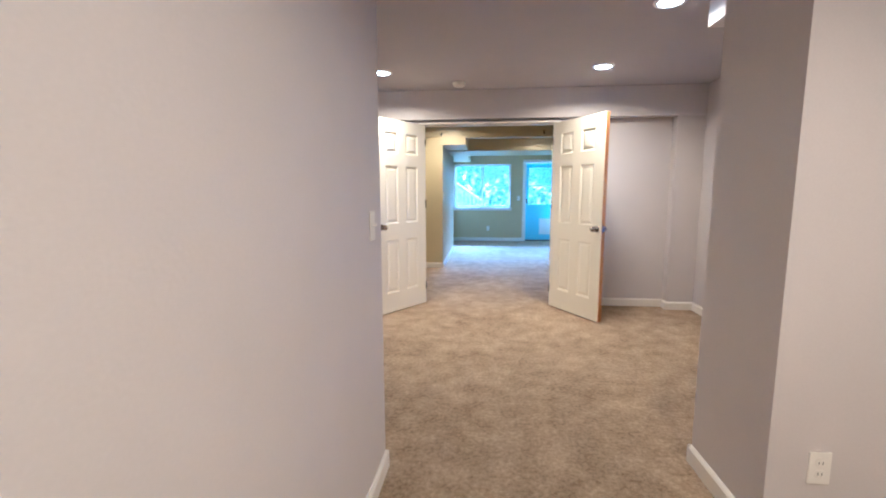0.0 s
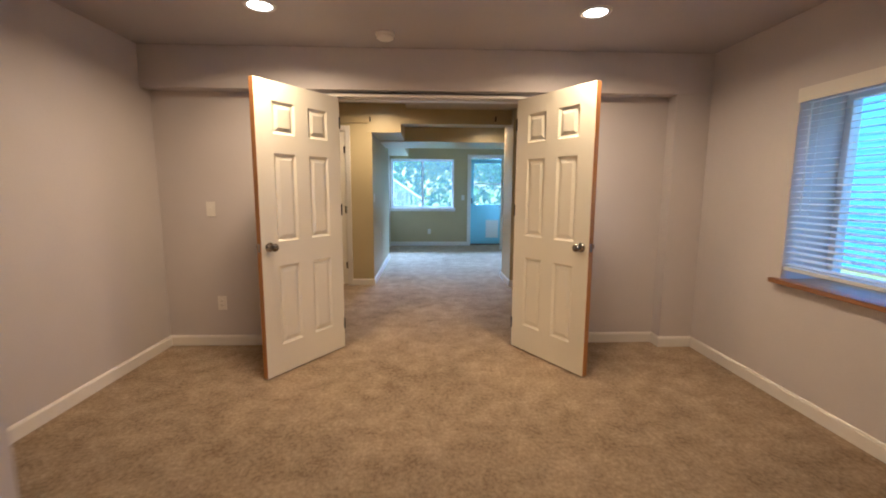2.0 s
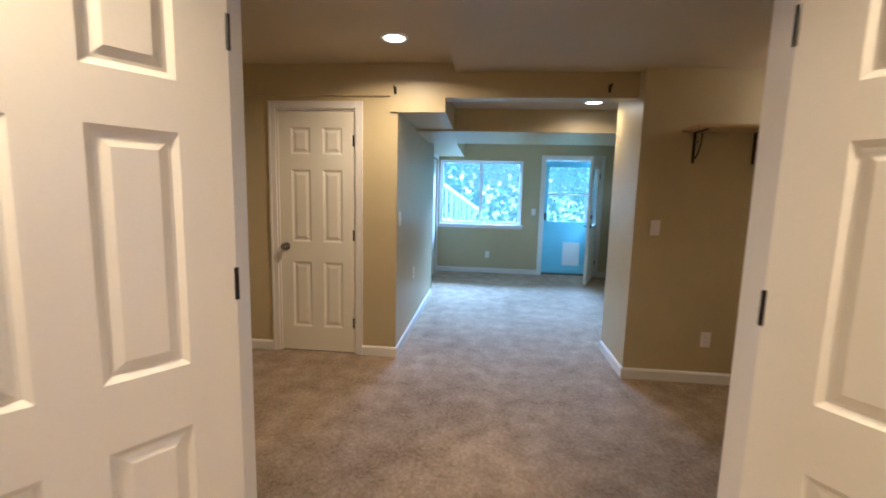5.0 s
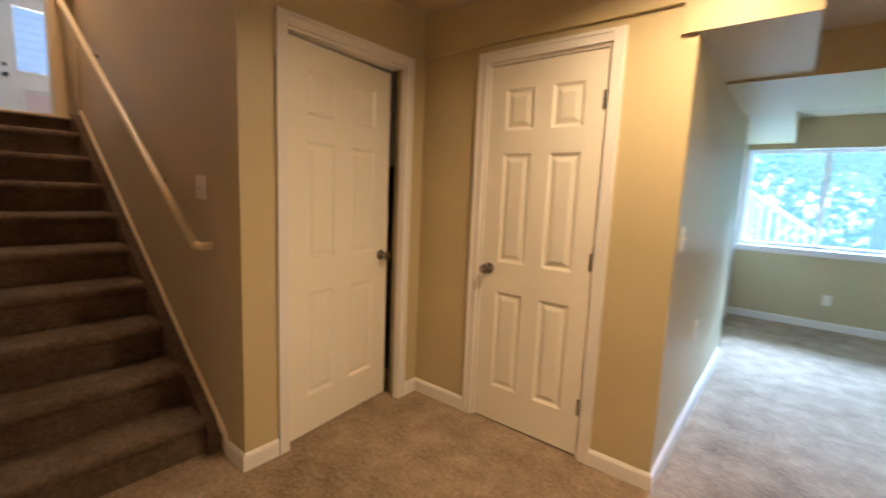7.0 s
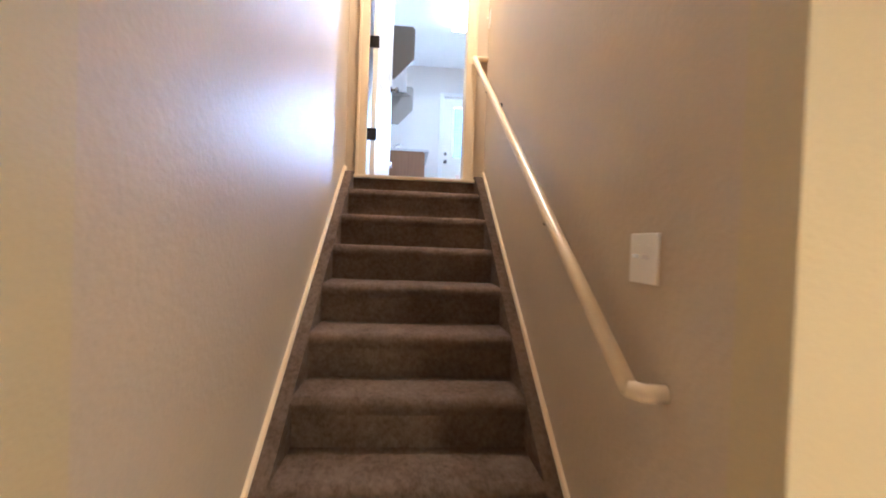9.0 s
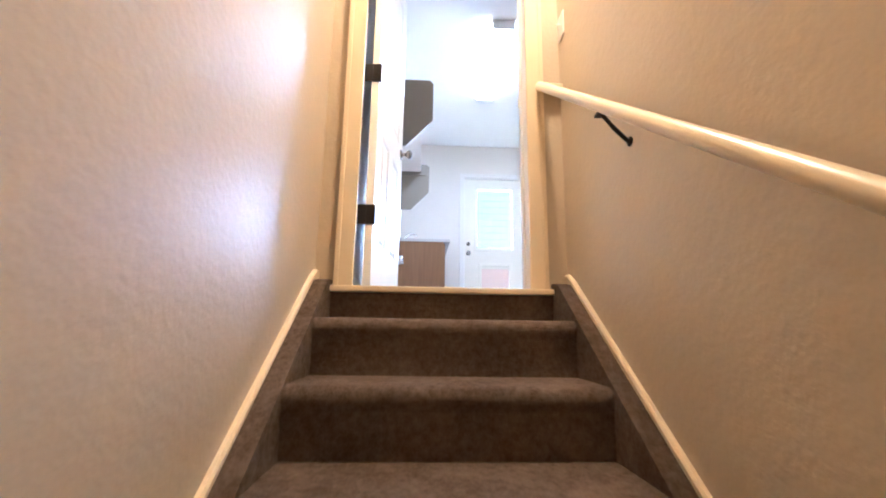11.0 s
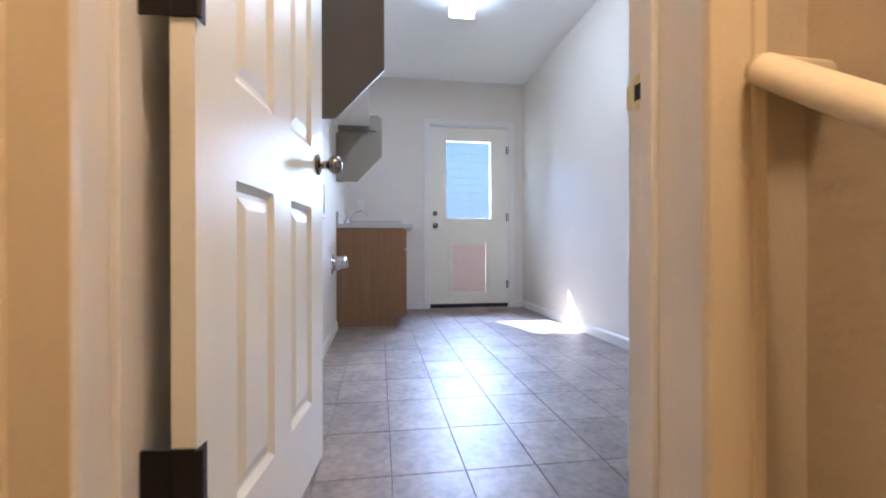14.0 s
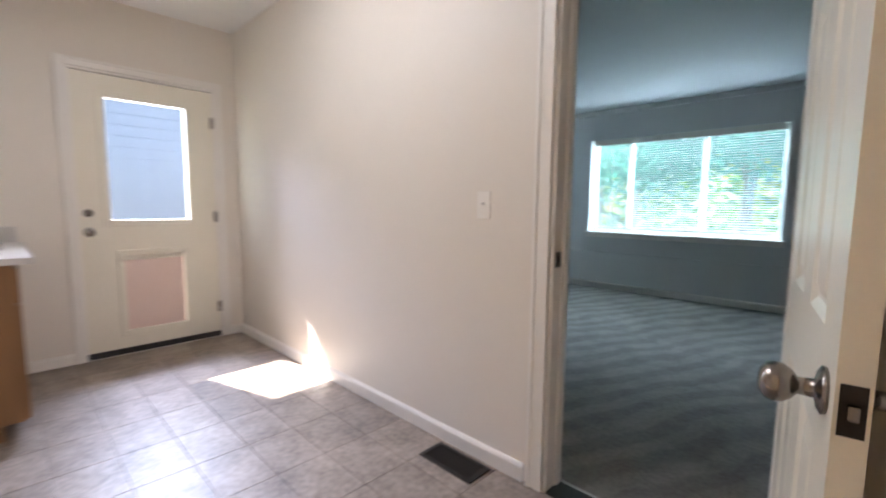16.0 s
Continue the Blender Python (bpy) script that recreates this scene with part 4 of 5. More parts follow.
blind(pose(CW[0] + 0.05, 11.65, CW[3] - 0.012), CW[1] - CW[0] - 0.1, CW[3] - CW[2] - 0.06, 40, "lowered white horizontal slat blind in the living room window", 4, 0.026, y=0.045)


def storm_door():
    x0, x1 = FD[0] + 0.0155, FD[1] - 0.0155
    e = thing("door_7", pose(x0, YF + 0.135, 0.03), "closed white storm door with glass and pet flap, blue daylight put into its colour", "door", kind="structure")
    w, h = x1 - x0, 1.98
    for a, b, c, d in ((0, 0.07, 0, h), (w - 0.07, w, 0, h), (0.07, w - 0.07, h - 0.09, h), (0.07, w - 0.07, 0.86, 0.93), (0.07, w - 0.07, -0.045, 0.08)):
        part("door_frame", box(a, b, -0.016, 0.016, c, d, 0.003), VINYL_SKY, e)
    part("lower_panel", box(0.07, w - 0.07, -0.008, 0.008, 0.08, 0.86), VINYL_SKY, e, "lower panel, blue daylight put into its colour")
    part("mid_rail", box(0.07, w - 0.07, -0.010, 0.010, 1.40, 1.425), VINYL, e)
    g = part("pane", box(0.07, w - 0.07, -0.003, 0.003, 0.93, h - 0.09), GLASS, e)
    g.visible_shadow = False
    g = part("insect_screen", box(0.07, w - 0.07, 0.010, 0.013, 0.93, h - 0.09), HAZE_SCREEN, e, "thin added veil that lays haze over the view outside")
    g.visible_shadow = False
    part("pet_flap", box(w * 0.42, w * 0.42 + 0.30, -0.018, -0.008, 0.14, 0.56, 0.004), PORCELAIN, e, "pale pet flap")
    part("door_handle", box(0.02, 0.05, -0.05, -0.016, 0.95, 1.08, 0.006), BRONZE, e)


storm_door()
slab("trim_threshold_far", (FD[0] + 0.0152, FD[1] - 0.0152, YF + 0.06, YF + 0.158, -0.002, 0.03), NICKEL, "metal door threshold under the storm door", "trim", 0.004)
casing(pose(0, YF, 0), FD[0], FD[1], FD[3], 0.07)
jamb(pose(0, 0, 0), FD[0], FD[1], FD[3], YF + 0.001, YF + 0.159)


def far_door():
    """The inner door of the far room, swung open into it."""
    ang = math.degrees(math.atan2(10.775 - (YF - 0.01), 1.62 - 1.915))
    e = thing("door_8", pose(1.915, YF - 0.012, 0.014, 0, 0, ang), "open cream exterior door with glass and lever handle", "door", kind="structure")
    w, h, t = 0.86, 2.0, 0.022
    for a, b, c, d in ((0, 0.14, 0, h), (w - 0.14, w, 0, h), (0.14, w - 0.14, h - 0.14, h), (0.14, w - 0.14, 0, 0.92)):
        part("leaf", box(a, b, -t, t, c, d, 0.002), DOORW, e)
    g = part("pane", box(0.14, w - 0.14, -0.004, 0.004, 0.92, h - 0.14), GLASS, e)
    g.visible_shadow = False
    for k in range(22):
        part("blind_slat", box(0.145, w - 0.145, -0.018, -0.010, 0.94 + k * 0.0405, 0.9415 + k * 0.0405), SLAT, e)
    for s in (-1, 1):
        bm = lathe([(0.03, 0), (0.03, 0.006), (0.012, 0.012), (0.011, 0.04)], Matrix.Translation((w - 0.07, s * t, 0.93)) @ Euler((radians(-90 * s), 0, 0)).to_matrix().to_4x4())
        add_box(bm, w - 0.17, w - 0.058, s * (t + 0.040) - 0.007, s * (t + 0.040) + 0.007, 0.921, 0.939, 0.004)
        part("lever_handle", bm, BRONZE, e, "dark lever handle")
        part("deadbolt", lathe([(0.03, 0), (0.03, 0.01), (0.02, 0.022), (0.004, 0.024)], Matrix.Translation((w - 0.07, s * t, 1.08)) @ Euler((radians(-90 * s), 0, 0)).to_matrix().to_4x4()), BRONZE, e, "", True)
    for z in (0.25, 1.75):
        hinge(e, z, 1, BRONZE, y=t)


far_door()

# bifold doors of the far closet
e = thing("closet_bifold", pose(-0.885, 9.82, 0.01, 0, 0, 90), "white folding closet door, mostly closed", "closet door")
for k in range(4):
    part("leaf", box(0.03 + 0.362 * k, 0.03 + 0.362 * (k + 1) - 0.004, -0.010, 0.018, 0.0, 1.965, 0.003), DOORW, e)
part("track", box(0, 1.47, -0.012, 0.012, 1.967, 1.979), NICKEL, e)
casing(pose(-0.86, 0, 0, 0, 0, 90), 9.80, 11.30, 1.99)

# ---- fixtures ----
for x, y, z, w in CANS:
    can_light(x, y, z)
e = thing("wall_lamp", pose(2.47, 6.85, 2.08), "white glass dome wall lamp, switched on", "wall lamp")
part("back_plate", lathe([(0.055, 0), (0.055, 0.012), (0.04, 0.02), (0.012, 0.024), (0.012, 0.09)], Euler((0, radians(-90), 0)).to_matrix().to_4x4()), NICKEL, e, "", True)
part("shade", lathe([(0.02, 0.085), (0.06, 0.07), (0.085, 0.03), (0.095, -0.03), (0.09, -0.032), (0.08, 0.028), (0.055, 0.064), (0.02, 0.078)], Matrix.Translation((-0.13, 0, 0.0)), 24), SHADE, e, "glowing glass dome", True)
e = thing("flush_light", pose(-4.3, 5.90, CL), "round flush ceiling light over the stairs, switched on", "ceiling light")
part("base", lathe([(0.14, 0), (0.14, -0.02), (0.13, -0.025)], None, 28), PLATE, e, "", True)
part("lens", lathe([(0.128, -0.025), (0.11, -0.06), (0.06, -0.078), (0.01, -0.082)], None, 28), LENS, e, "glowing lens", True)
e = thing("smoke_detector", pose(-0.285, 4.587, CA), "round white smoke detector on the ceiling", "smoke detector")
part("base", lathe([(0.066, 0.0), (0.066, -0.012), (0.062, -0.015)], None, 28), PLATE, e, "", True)
part("cover", lathe([(0.058, -0.015), (0.056, -0.034), (0.045, -0.040), (0.01, -0.041)], None, 28), PLATE, e, "", True)

plate(pose(-0.45, 1.784, 1.125, 0, 0, 90), "switch")
plate(pose(1.13, 1.61, 0.325), "outlet")
plate(pose(-1.732, YR, 1.134), "switch")
plate(pose(-1.69, YR, 0.36), "outlet")
plate(pose(1.27, 7.16, 1.185), "blank", 1, label="plain white plate on the tan wall")
plate(pose(1.71, 7.16, 0.345), "outlet")
plate(pose(XH, 7.42, 1.18, 0, 0, 90), "switch")
plate(pose(XH, 8.16, 0.58, 0, 0, 90), "outlet")
plate(pose(0.84, YF, 1.12), "switch")
plate(pose(0.055, YF, 0.33), "outlet")
plate(pose(-2.605, YS1, 1.322), "switch", 2)
plate(pose(-4.80, YS1, 2.99), "switch")
plate(pose(-6.362, LY1, 2.943), "switch")
plate(pose(LX, 5.35, 2.945, 0, 0, 90), "outlet")


def bracket_shelf():
    e = thing("wall_shelf", pose(1.40, 7.16, 1.885), "wooden shelf board on dark scroll brackets", "shelf")
    part("board", box(0, 1.065, -0.25, 0, 0, 0.02, 0.003), SHELF_WOOD, e)
    for x in (0.09, 0.50, 0.92):
        b = part("bracket", box(x - 0.009, x + 0.009, -0.006, 0, -0.22, 0), BRONZE, e, "dark iron scroll bracket")
        part("arm", box(x - 0.009, x + 0.009, -0.19, -0.006, -0.008, 0), BRONZE, b)
        part("scroll", sweep([(x, -0.006 - 0.10 * math.sin(a) - 0.006, -0.19 + 0.17 * (1 - math.cos(a))) for a in [k * math.pi / 2 / 8 for k in range(9)]], 0.005, 8), BRONZE, b, "", True)
        part("curl", sweep([(x, -0.035 - 0.022 * math.cos(a), -0.06 - 0.022 * math.sin(a)) for a in [k * math.pi / 6 for k in range(11)]], 0.004, 8), BRONZE, b, "", True)


bracket_shelf()
for x, z in ((-0.739, 2.20), (0.902, 2.215)):
    e = thing("wall_hook", pose(x, YC - 0.022, z), "small dark metal curtain rod hook on the beam", "hook", "rod hooks")
    part("base_plate", box(-0.010, 0.010, -0.003, 0, -0.028, 0.028, 0.001), BRONZE, e)
    part("hook_arm", sweep([(0, -0.003, 0.012), (0, -0.035, 0.012), (0, -0.052, 0.004), (0, -0.058, 0.018), (0, -0.056, 0.028)], 0.0045, 8), BRONZE, e, "", True)

# ---- laundry fittings ----
def wall_shelf_unit():
    e = thing("shelf_unit", pose(0, LY0, 0), "beige melamine wall shelf with notched end panels", "shelf")
    for x in (-6.213, -7.975):
        prof = [(0, 3.03), (0.172, 3.03), (0.375, 3.245), (0.375, 3.555), (0.345, 3.585), (0, 3.585)]
        bm = bmesh.new()
        rows = [[bm.verts.new((xx, py, pz)) for py, pz in prof] for xx in (x, x - 0.018)]
        for i in range(6):
            bm.faces.new((rows[0][i], rows[0][(i + 1) % 6], rows[1][(i + 1) % 6], rows[1][i]))
        bm.faces.new(rows[0])
        bm.faces.new(rows[1])
        part("end_panel", bm, SHELFP, e)
    part("shelf_board", box(-7.974, -6.232, 0, 0.28, 3.49, 3.508), PLATE, e, "white shelf board")
    part("cleat", box(-7.974, -6.232, 0, 0.018, 3.43, 3.489), PLATE, e)
    part("cleat", box(-7.974, -7.956, 0.018, 0.33, 3.45, 3.489), SHELFP, e)


wall_shelf_unit()


def base_cabinet():
    e = thing("base_cabinet", pose(0, LY0, F), "oak laundry base cabinet with one door and drawer front", "cabinet")
    x0, x1, d = LX + 0.004, -7.978, 0.56
    bm = bmesh.new()
    prof = [(0.002, 0), (d - 0.075, 0), (d - 0.075, 0.095), (d, 0.095), (d, 0.842), (0.002, 0.842)]
    rows = [[bm.verts.new((xx, py, pz)) for py, pz in prof] for xx in (x0, x1)]
    for i in range(6):
        bm.faces.new((rows[0][i], rows[0][(i + 1) % 6], rows[1][(i + 1) % 6], rows[1][i]))
    bm.faces.new(rows[0])
    bm.faces.new(rows[1])
    part("body", bm, OAK, e)
    for a, b in ((x0 + 0.02, (x0 + x1) / 2 - 0.004), ((x0 + x1) / 2 + 0.004, x1 - 0.004)):
        dr = part("door", box(a, b, d, d + 0.019, 0.105, 0.655, 0.003), OAK, e)
        part("drawer_front", box(a, b, d, d + 0.019, 0.665, 0.825, 0.003), OAK, e)
    part("foot_trim", box(x1, x1 + 0.008, 0.002, d - 0.078, 0, 0.02, 0.003), SHELFP, e)
    c = thing("countertop", pose(0, LY0, F + 0.843), "grey-beige laminate countertop with backsplash", "countertop")
    sx0, sx1, sy0, sy1 = -8.86, -8.30, 0.10, 0.50
    for a, b, p, q in ((x0, sx0, 0, 0.625), (sx1, x1 + 0.012, 0, 0.625), (sx0, sx1, 0, sy0), (sx0, sx1, sy1, 0.625)):
        part("worktop", box(a, b, p, q, 0, 0.030), COUNTER, c)
    part("front_edge", box(x0, x1 + 0.014, 0.6255, 0.632, -0.002, 0.032, 0.002), COUNTER, c)
    part("backsplash", box(x0 + 0.018, x1 + 0.006, 0.002, 0.02, 0.0305, 0.13, 0.004), COUNTER, c)
    part("backsplash", box(x0, x0 + 0.017, 0.002, 0.60, 0.0305, 0.13, 0.004), COUNTER, c)
    s = thing("laundry_sink", pose((sx0 + sx1) / 2, LY0 + (sy0 + sy1) / 2, F + 0.874), "white drop-in laundry sink in the countertop", "sink")
    hw, hd = (sx1 - sx0) / 2, (sy1 - sy0) / 2
    bm = bmesh.new()
    rings = []
    for k, (iw, z) in enumerate(((0.03, 0.0), (0.03, 0.012), (0.012, 0.018), (-0.012, 0.014), (-0.025, -0.01), (-0.045, -0.18), (-0.09, -0.2))):
        w, dd = hw + iw, hd + iw
        rings.append([bm.verts.new((x * w - (x and 0) , y * dd, z)) for x, y in ((-1, -0.9), (-0.9, -1), (0.9, -1), (1, -0.9), (1, 0.9), (0.9, 1), (-0.9, 1), (-1, 0.9))])
    for a, b in zip(rings, rings[1:]):
        for i in range(8):
            bm.faces.new((a[i], a[(i + 1) % 8], b[(i + 1) % 8], b[i]))
    bm.faces.new(rings[-1])
    part("basin", bm, PORCELAIN, s)
    f = thing("faucet", pose(-8.42, LY0 + 0.055, F + 0.873), "chrome swivel faucet on the countertop", "faucet")
    part("base", box(-0.09, 0.09, -0.025, 0.025, 0, 0.022, 0.006), CHROME, f)
    part("spout", sweep([(0, 0, 0.02), (0, 0.005, 0.06), (0.02, 0.05, 0.11), (0.03, 0.10, 0.145), (0.035, 0.15, 0.15), (0.037, 0.175, 0.135), (0.037, 0.18, 0.11)], 0.010, 12), CHROME, f, "", True)
    for x in (-0.07, 0.07):
        part("handle", lathe([(0.02, 0.02), (0.024, 0.035), (0.022, 0.055), (0.01, 0.06)], Matrix.Translation((x, 0, 0)), 14), CHROME, f, "", True)


base_cabinet()

e = thing("washer_box", pose(-7.085, LY0, 2.79), "recessed white washer outlet box in the wall", "outlet box")
part("frame", (lambda bm: (add_box(bm, -0.115, -0.085, 0, 0.008, -0.12, 0.12, 0.002), add_box(bm, 0.085, 0.115, 0, 0.008, -0.12, 0.12, 0.002), add_box(bm, -0.085, 0.085, 0, 0.008, 0.09, 0.12, 0.002), add_box(bm, -0.085, 0.085, 0, 0.008, -0.12, -0.09, 0.002), bm)[-1])(bmesh.new()), PLATE, e)
part("recess", box(-0.085, 0.085, 0.0008, 0.003, -0.09, 0.09), PAINT_C, e, "grey recess")
e = thing("dryer_vent", pose(-7.64, LY0, 2.36), "chrome dryer vent pipe stub on the wall", "vent pipe")
part("flange", lathe([(0.075, 0), (0.075, 0.006), (0.058, 0.010), (0.052, 0.014)], Euler((radians(-90), 0, 0)).to_matrix().to_4x4(), 28), CHROME, e, "", True)
part("pipe", lathe([(0.051, 0.008), (0.051, 0.115), (0.047, 0.118), (0.046, 0.02)], Euler((radians(-90), 0, 0)).to_matrix().to_4x4() @ Matrix.Rotation(radians(8), 4, "X"), 28), CHROME, e, "", True)

e = thing("ceiling_fluorescent", pose(-7.03, 6.185, CL), "long white fluorescent ceiling light, switched on", "ceiling light")
part("housing", box(-0.60, 0.60, -0.10, 0.10, -0.03, 0, 0.004), PLATE, e)
bm = bmesh.new()
rows = [[bm.verts.new((x, 0.098 * math.cos(math.pi * k / 10), -0.03 - 0.055 * math.sin(math.pi * k / 10) ** 0.6)) for k in range(11)] for x in (-0.585, 0.585)]
for i in range(10):
    bm.faces.new((rows[0][i], rows[0][i + 1], rows[1][i + 1], rows[1][i]))
bm.faces.new(rows[0])
bm.faces.new(rows[1])
part("diffuser", bm, TUBE, e, "white ribbed diffuser")
for x in (-0.6, 0.585):
    part("end_cap", box(x, x + 0.015, -0.10, 0.10, -0.088, -0.03, 0.003), PLATE, e)

e = thing("floor_register", pose(-6.42, 7.068, F + 0.001), "brown metal floor register beside the wall", "floor vent")
for b in ((-0.15, 0.15, -0.07, -0.052), (-0.15, 0.15, 0.052, 0.07), (-0.15, -0.128, -0.052, 0.052), (0.128, 0.15, -0.052, 0.052)):
    part("frame", box(b[0], b[1], b[2], b[3], 0, 0.006, 0.001), BRONZE, e)
part("backing", box(-0.128, 0.128, -0.052, 0.052, 0, 0.001), DARK, e)
for k in range(20):
    part("slat", box(-0.122 + k * 0.0128, -0.117 + k * 0.0128, -0.052, 0.052, 0.001, 0.0045), BRONZE, e)

# ---- outside ----
def terrain():
    bm = bmesh.new()
    n = 60
    size = [-1500, -600, -250, -120, -60, -40] + [-30 + k for k in range(61)] + [40, 60, 120, 250, 600, 1500]
    grid = {}
    for i, x in enumerate(size):
        for j, y in enumerate(size):
            t = min(1.0, max(0.0, (-1.6 - x) / 1.2))
            z = -0.14 + 1.78 * t * t * (3 - 2 * t)
            if -8.8 < x < -2.0 and 4.0 < y < 12.3 or -3 < x < 3.3 and y < 11.0:
                z = -0.4
            grid[i, j] = bm.verts.new((x, y, z))
    for i in range(len(size) - 1):
        for j in range(len(size) - 1):
            bm.faces.new((grid[i, j], grid[i + 1, j], grid[i + 1, j + 1], grid[i, j + 1]))
    tagged(mesh_ob("ground", bm, GRASS, smooth=True), "green lawn sloping up beside the house", "ground", kind="structure")


terrain()
slab("patio", (-0.8, 3.4, YF + 0.17, 13.4, -0.16, -0.02), CONCRETE, "pale concrete patio slab outside the door", "pavement", 0.01)


def siding_house(name, x, y0, y1, z0, z1, face, mat, label):
    e = thing(name, pose(x, (y0 + y1) / 2, z0), label, "house")
    L = (y1 - y0) / 2
    part("wall", box(min(0, -face * 4), max(0, -face * 4), -L, L, 0, z1 - z0), mat, e)
    me, n = None, int((z1 - z0) / 0.15)
    for k in range(n):
        if me is None:
            bm = bmesh.new()
            v = [bm.verts.new(p) for yy in (-L, L) for p in ((0, yy, 0), (face * 0.018, yy, 0), (face * 0.004, yy, 0.16))]
            for q in ((0, 1, 4, 3), (1, 2, 5, 4), (2, 0, 3, 5)):
                bm.faces.new([v[i] for i in q])
            bm.faces.new((v[0], v[1], v[2]))
            bm.faces.new((v[3], v[4], v[5]))
            ob = part("siding_board", bm, mat, e)
            me = ob.data
        else:
            ob = new("siding_board", me)
            ob.parent = e
        ob.matrix_basis = pose(face * 0.001, 0, k * 0.15)
    part("roof", box(min(0.4 * face, -face * 4.4), max(0.4 * face, -face * 4.4), -L - 0.3, L + 0.3, z1 - z0, z1 - z0 + 0.15), BARK, e)


siding_house("neighbour_house", -12.6, 2.0, 13.0, 1.6, 5.0, 1, SIDING, "neighbouring house with slate-blue lap siding")
siding_house("neighbour_house", 8.2, -2.0, 17.0, -0.2, 4.8, -1, SIDING_W, "neighbouring house with blue-grey lap siding")
# out of view; placed to keep sun off the upper door glass
slab("roof_eave", (LX - 0.72, LX - 0.16, 4.6, 9.0, 4.22, 4.32), DECKW, "unseen roof eave over the side door, added to trim the sun patch", "roof", 0.004)


def deck_stair():
    e = thing("deck_stairs", pose(-3.05, 13.6, 0), "pale painted outdoor stairs with slim balusters", "stairs")
    run, rise, n = 0.27, 0.185, 11
    for k in range(n):
        part("tread", box(k * run, k * run + 0.29, 0, 1.0, 2.1 - k * rise - 0.04, 2.1 - k * rise), DECKW, e)
    L = n * run
    for y in (0.0, 1.0):
        bm = bmesh.new()
        v = [bm.verts.new((x, y + o, z)) for o in (-0.02, 0.02) for x, z in ((0, 2.1), (L, 2.1 - n * rise), (L, 1.84 - n * rise), (0, 1.84))]
        for q in ((0, 1, 2, 3), (4, 5, 6, 7), (0, 1, 5, 4), (1, 2, 6, 5), (2, 3, 7, 6), (3, 0, 4, 7)):
            bm.faces.new([v[i] for i in q])
        part("stringer", bm, DECKW, e)
        part("rail", sweep([(0, y, 3.0), (L, y, 3.0 - n * rise)], 0.035, 8), DECKW, e)
        for k in range(24):
            x = 0.06 + k * L / 24
            part("baluster", box(x - 0.016, x + 0.016, y - 0.016, y + 0.016, 2.02 - x * rise / run, 2.99 - x * rise / run), DECKW, e)


deck_stair()


def tree(x, y, z, h, crown, n, mat, seed):
    rng = random.Random(seed)
    e = thing("tree", pose(x, y, z), {LEAF: "leafy garden tree with open crown", LEAF_CAST: "leafy garden tree with open crown, cool daylight cast put into its leaf colour", LEAF_Y: "yellow-green leafy garden tree"}[mat], "tree", "garden trees")
    bm = cyl((0, 0, -0.1), (0.05, 0.03, h * 0.5), h * 0.028, h * 0.016, 10)
    tips = []
    for k in range(11):
        a = k * 2.4 + rng.random()
        s = Vector((0.03, 0.02, h * rng.uniform(0.25, 0.5)))
        t = Vector((math.cos(a) * crown * rng.uniform(0.4, 0.95), math.sin(a) * crown * rng.uniform(0.4, 0.95), h * rng.uniform(0.45, 0.98)))
        add_cyl(bm, s, t, h * 0.010, h * 0.003, 6)
        tips += [t, s.lerp(t, 0.65), s.lerp(t, 0.4)]
    part("trunk", bm, BARK, e)
    verts, faces = [], []
    for k in range(n):
        c = rng.choice(tips) + Vector((rng.gauss(0, 1), rng.gauss(0, 1), rng.gauss(0, 0.8))) * crown * 0.24
        d = Vector((rng.uniform(-1, 1), rng.uniform(-1, 1), rng.uniform(-1, 0.6))).normalized()
        u = d.orthogonal().normalized() * rng.uniform(0.035, 0.06)
        d *= rng.uniform(0.09, 0.15)
        i = len(verts)
        verts += [c - d * 0.5, c + u, c + d * 0.5, c - u]
        faces.append((i, i + 1, i + 2, i + 3))
    me = bpy.data.meshes.new("crown")
    me.from_pydata(verts, [], faces)
    me.materials.append(mat)
    ob = new("crown", me)
    ob.parent = e


for i, (x, y, z, h, c, n, mt) in enumerate(((-1.6, 17.5, -0.14, 6.5, 2.2, 14000, LEAF), (1.2, 19.0, -0.14, 6.0, 2.2, 14000, LEAF_Y), (3.0, 17.0, -0.14, 5.2, 1.7, 12000, LEAF),
                                           (-4.2, 20.0, 1.6, 7.0, 2.6, 14000, LEAF_CAST), (-7.2, 18.0, 1.6, 6.0, 2.2, 14000, LEAF_CAST), (-9.6, 17.5, 1.6, 5.5, 2.0, 14000, LEAF_CAST), (-12.2, 21.0, 1.6, 7.5, 2.8, 14000, LEAF_Y),
                                           (5.8, 21.0, -0.14, 7.0, 2.6, 14000, LEAF))):
    tree(x, y, z, h, c, n, mt, 11 + i)

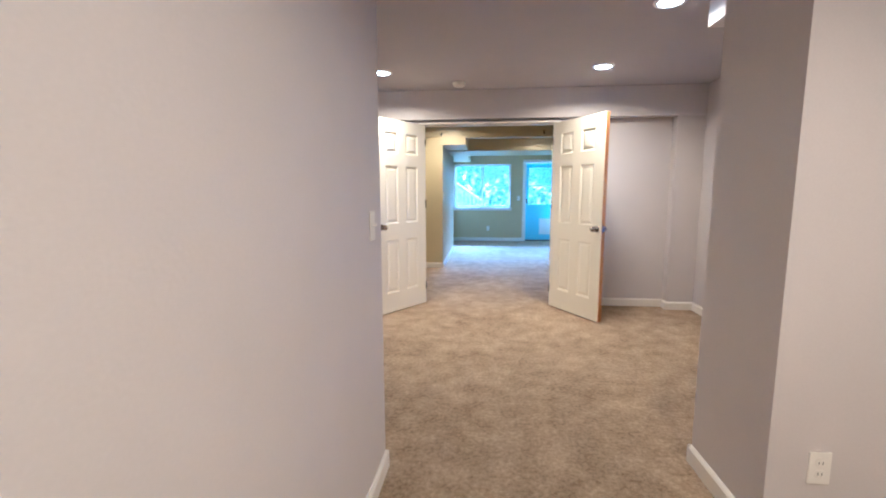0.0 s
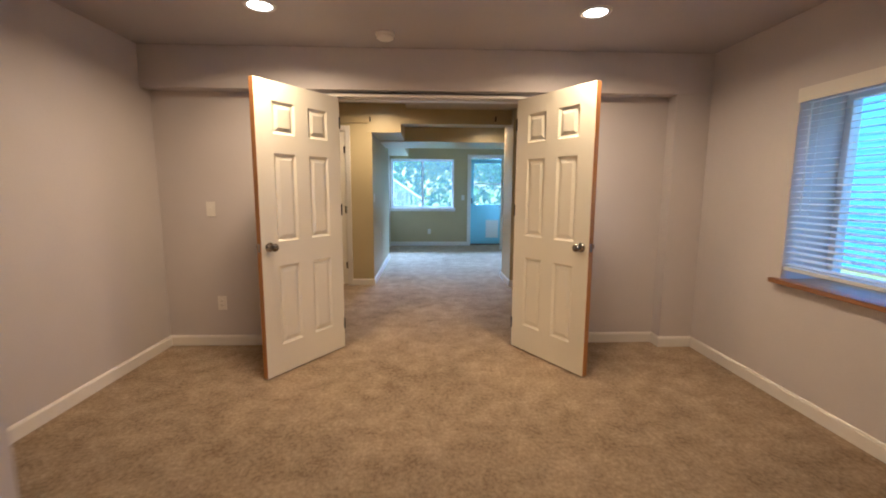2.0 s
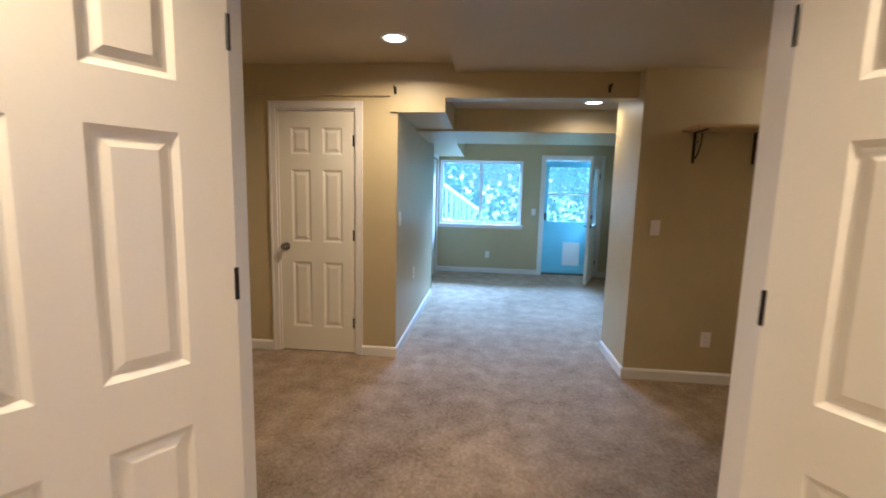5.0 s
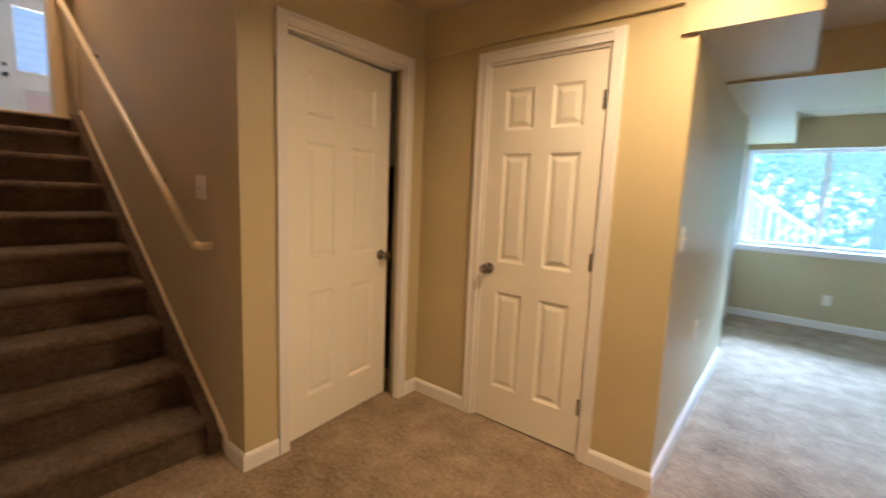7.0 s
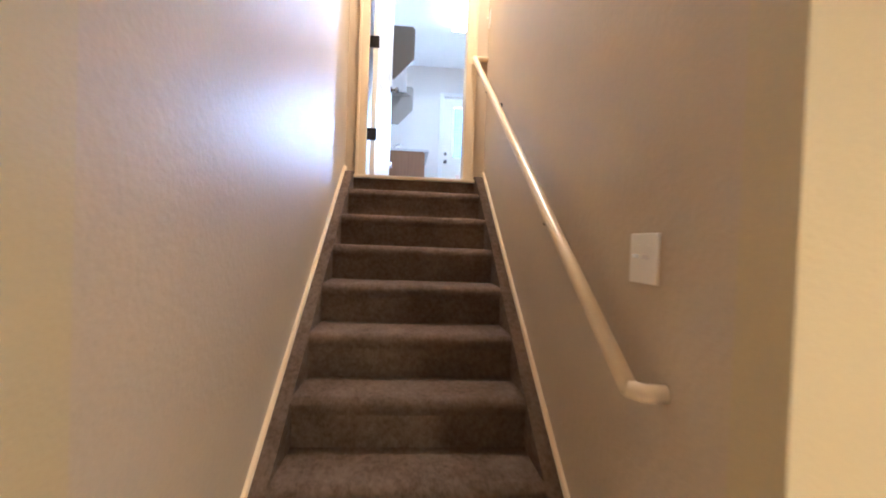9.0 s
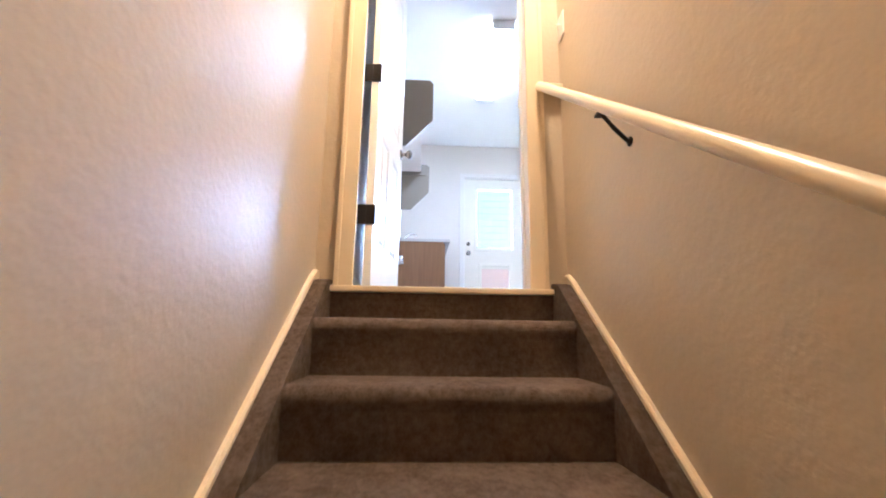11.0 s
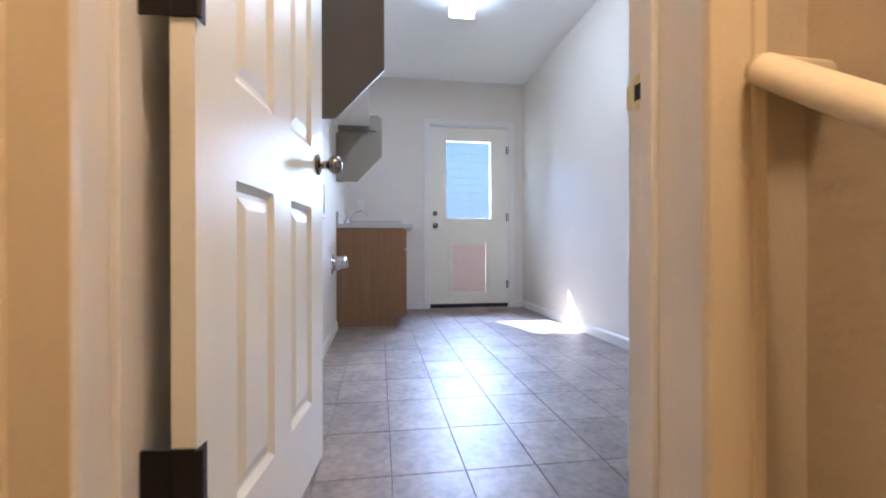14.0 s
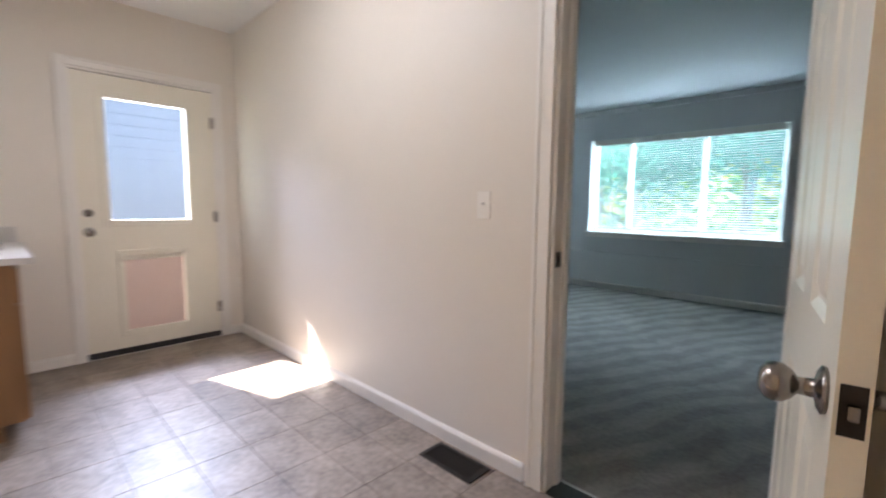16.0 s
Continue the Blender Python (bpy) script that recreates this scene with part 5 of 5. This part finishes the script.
def woodland():
    rng = random.Random(5)
    for mat, n, seed in ((LEAF, 34000, 1), (LEAF_Y, 12000, 2)):
        verts, faces = [], []
        for k in range(n):
            x, y = rng.uniform(-34, 26), rng.uniform(24, 29)
            top = 8.5 + 2.2 * math.sin(x * 0.55 + seed) + 1.3 * math.sin(x * 1.7)
            z = -0.3 + (top + 0.3) * rng.random() ** 0.8
            if mat is LEAF_Y and math.sin(x * 0.9 + 0.5 * z) < 0.2:
                continue
            c = Vector((x, y, z))
            d = Vector((rng.uniform(-1, 1), rng.uniform(-1, 1), rng.uniform(-1, 1))).normalized()
            u = d.orthogonal().normalized() * rng.uniform(0.12, 0.24)
            d *= rng.uniform(0.25, 0.45)
            i = len(verts)
            verts += [c - d * 0.5, c + u, c + d * 0.5, c - u]
            faces.append((i, i + 1, i + 2, i + 3))
        me = bpy.data.meshes.new("woodland")
        me.from_pydata(verts, [], faces)
        me.materials.append(mat)
        tagged(new("woodland", me), "dense leafy woodland edge behind the garden", "trees", kind="stuff")


woodland()

# ---- laundry floor tiles ----
def tile_floor():
    floor = bpy.data.objects["floor_laundry"]
    px, py, g = 0.3135, 0.2235, 0.0016
    me = None
    x = -5.003 + px
    while x > LX:
        y = 5.14
        while y < LY1 + 0.02:
            xa, xb, ya, yb = max(x - px, LX + 0.001), x, max(y, LY0 + 0.001), min(y + py, LY1)
            if x > -5.0:
                xb, ya, yb = XT - 0.0095, max(y, SDO[0] + 0.016), min(y + py, SDO[1] - 0.016)
            full = xb == x and xa == x - px and ya == y and yb == y + py
            if yb - ya > 0.01 and xb - xa > 0.01:
                if full and me:
                    ob = new("tile", me)
                else:
                    w, d = (xb - xa - g) / 2, (yb - ya - g) / 2
                    bm = bmesh.new()
                    lo = [bm.verts.new((sx * w, sy * d, -0.004)) for sx, sy in ((-1, -1), (1, -1), (1, 1), (-1, 1))]
                    hi = [bm.verts.new((sx * (w - 0.0012), sy * (d - 0.0012), 0)) for sx, sy in ((-1, -1), (1, -1), (1, 1), (-1, 1))]
                    for i in range(4):
                        bm.faces.new((lo[i], lo[(i + 1) % 4], hi[(i + 1) % 4], hi[i]))
                    bm.faces.new(hi)
                    ob = mesh_ob("tile", bm, TILE)
                    if full:
                        me = ob.data
                ob.matrix_basis = pose((xa + xb) / 2, (ya + yb) / 2, F)
                ob.parent = floor
            y += py
        x -= px


tile_floor()
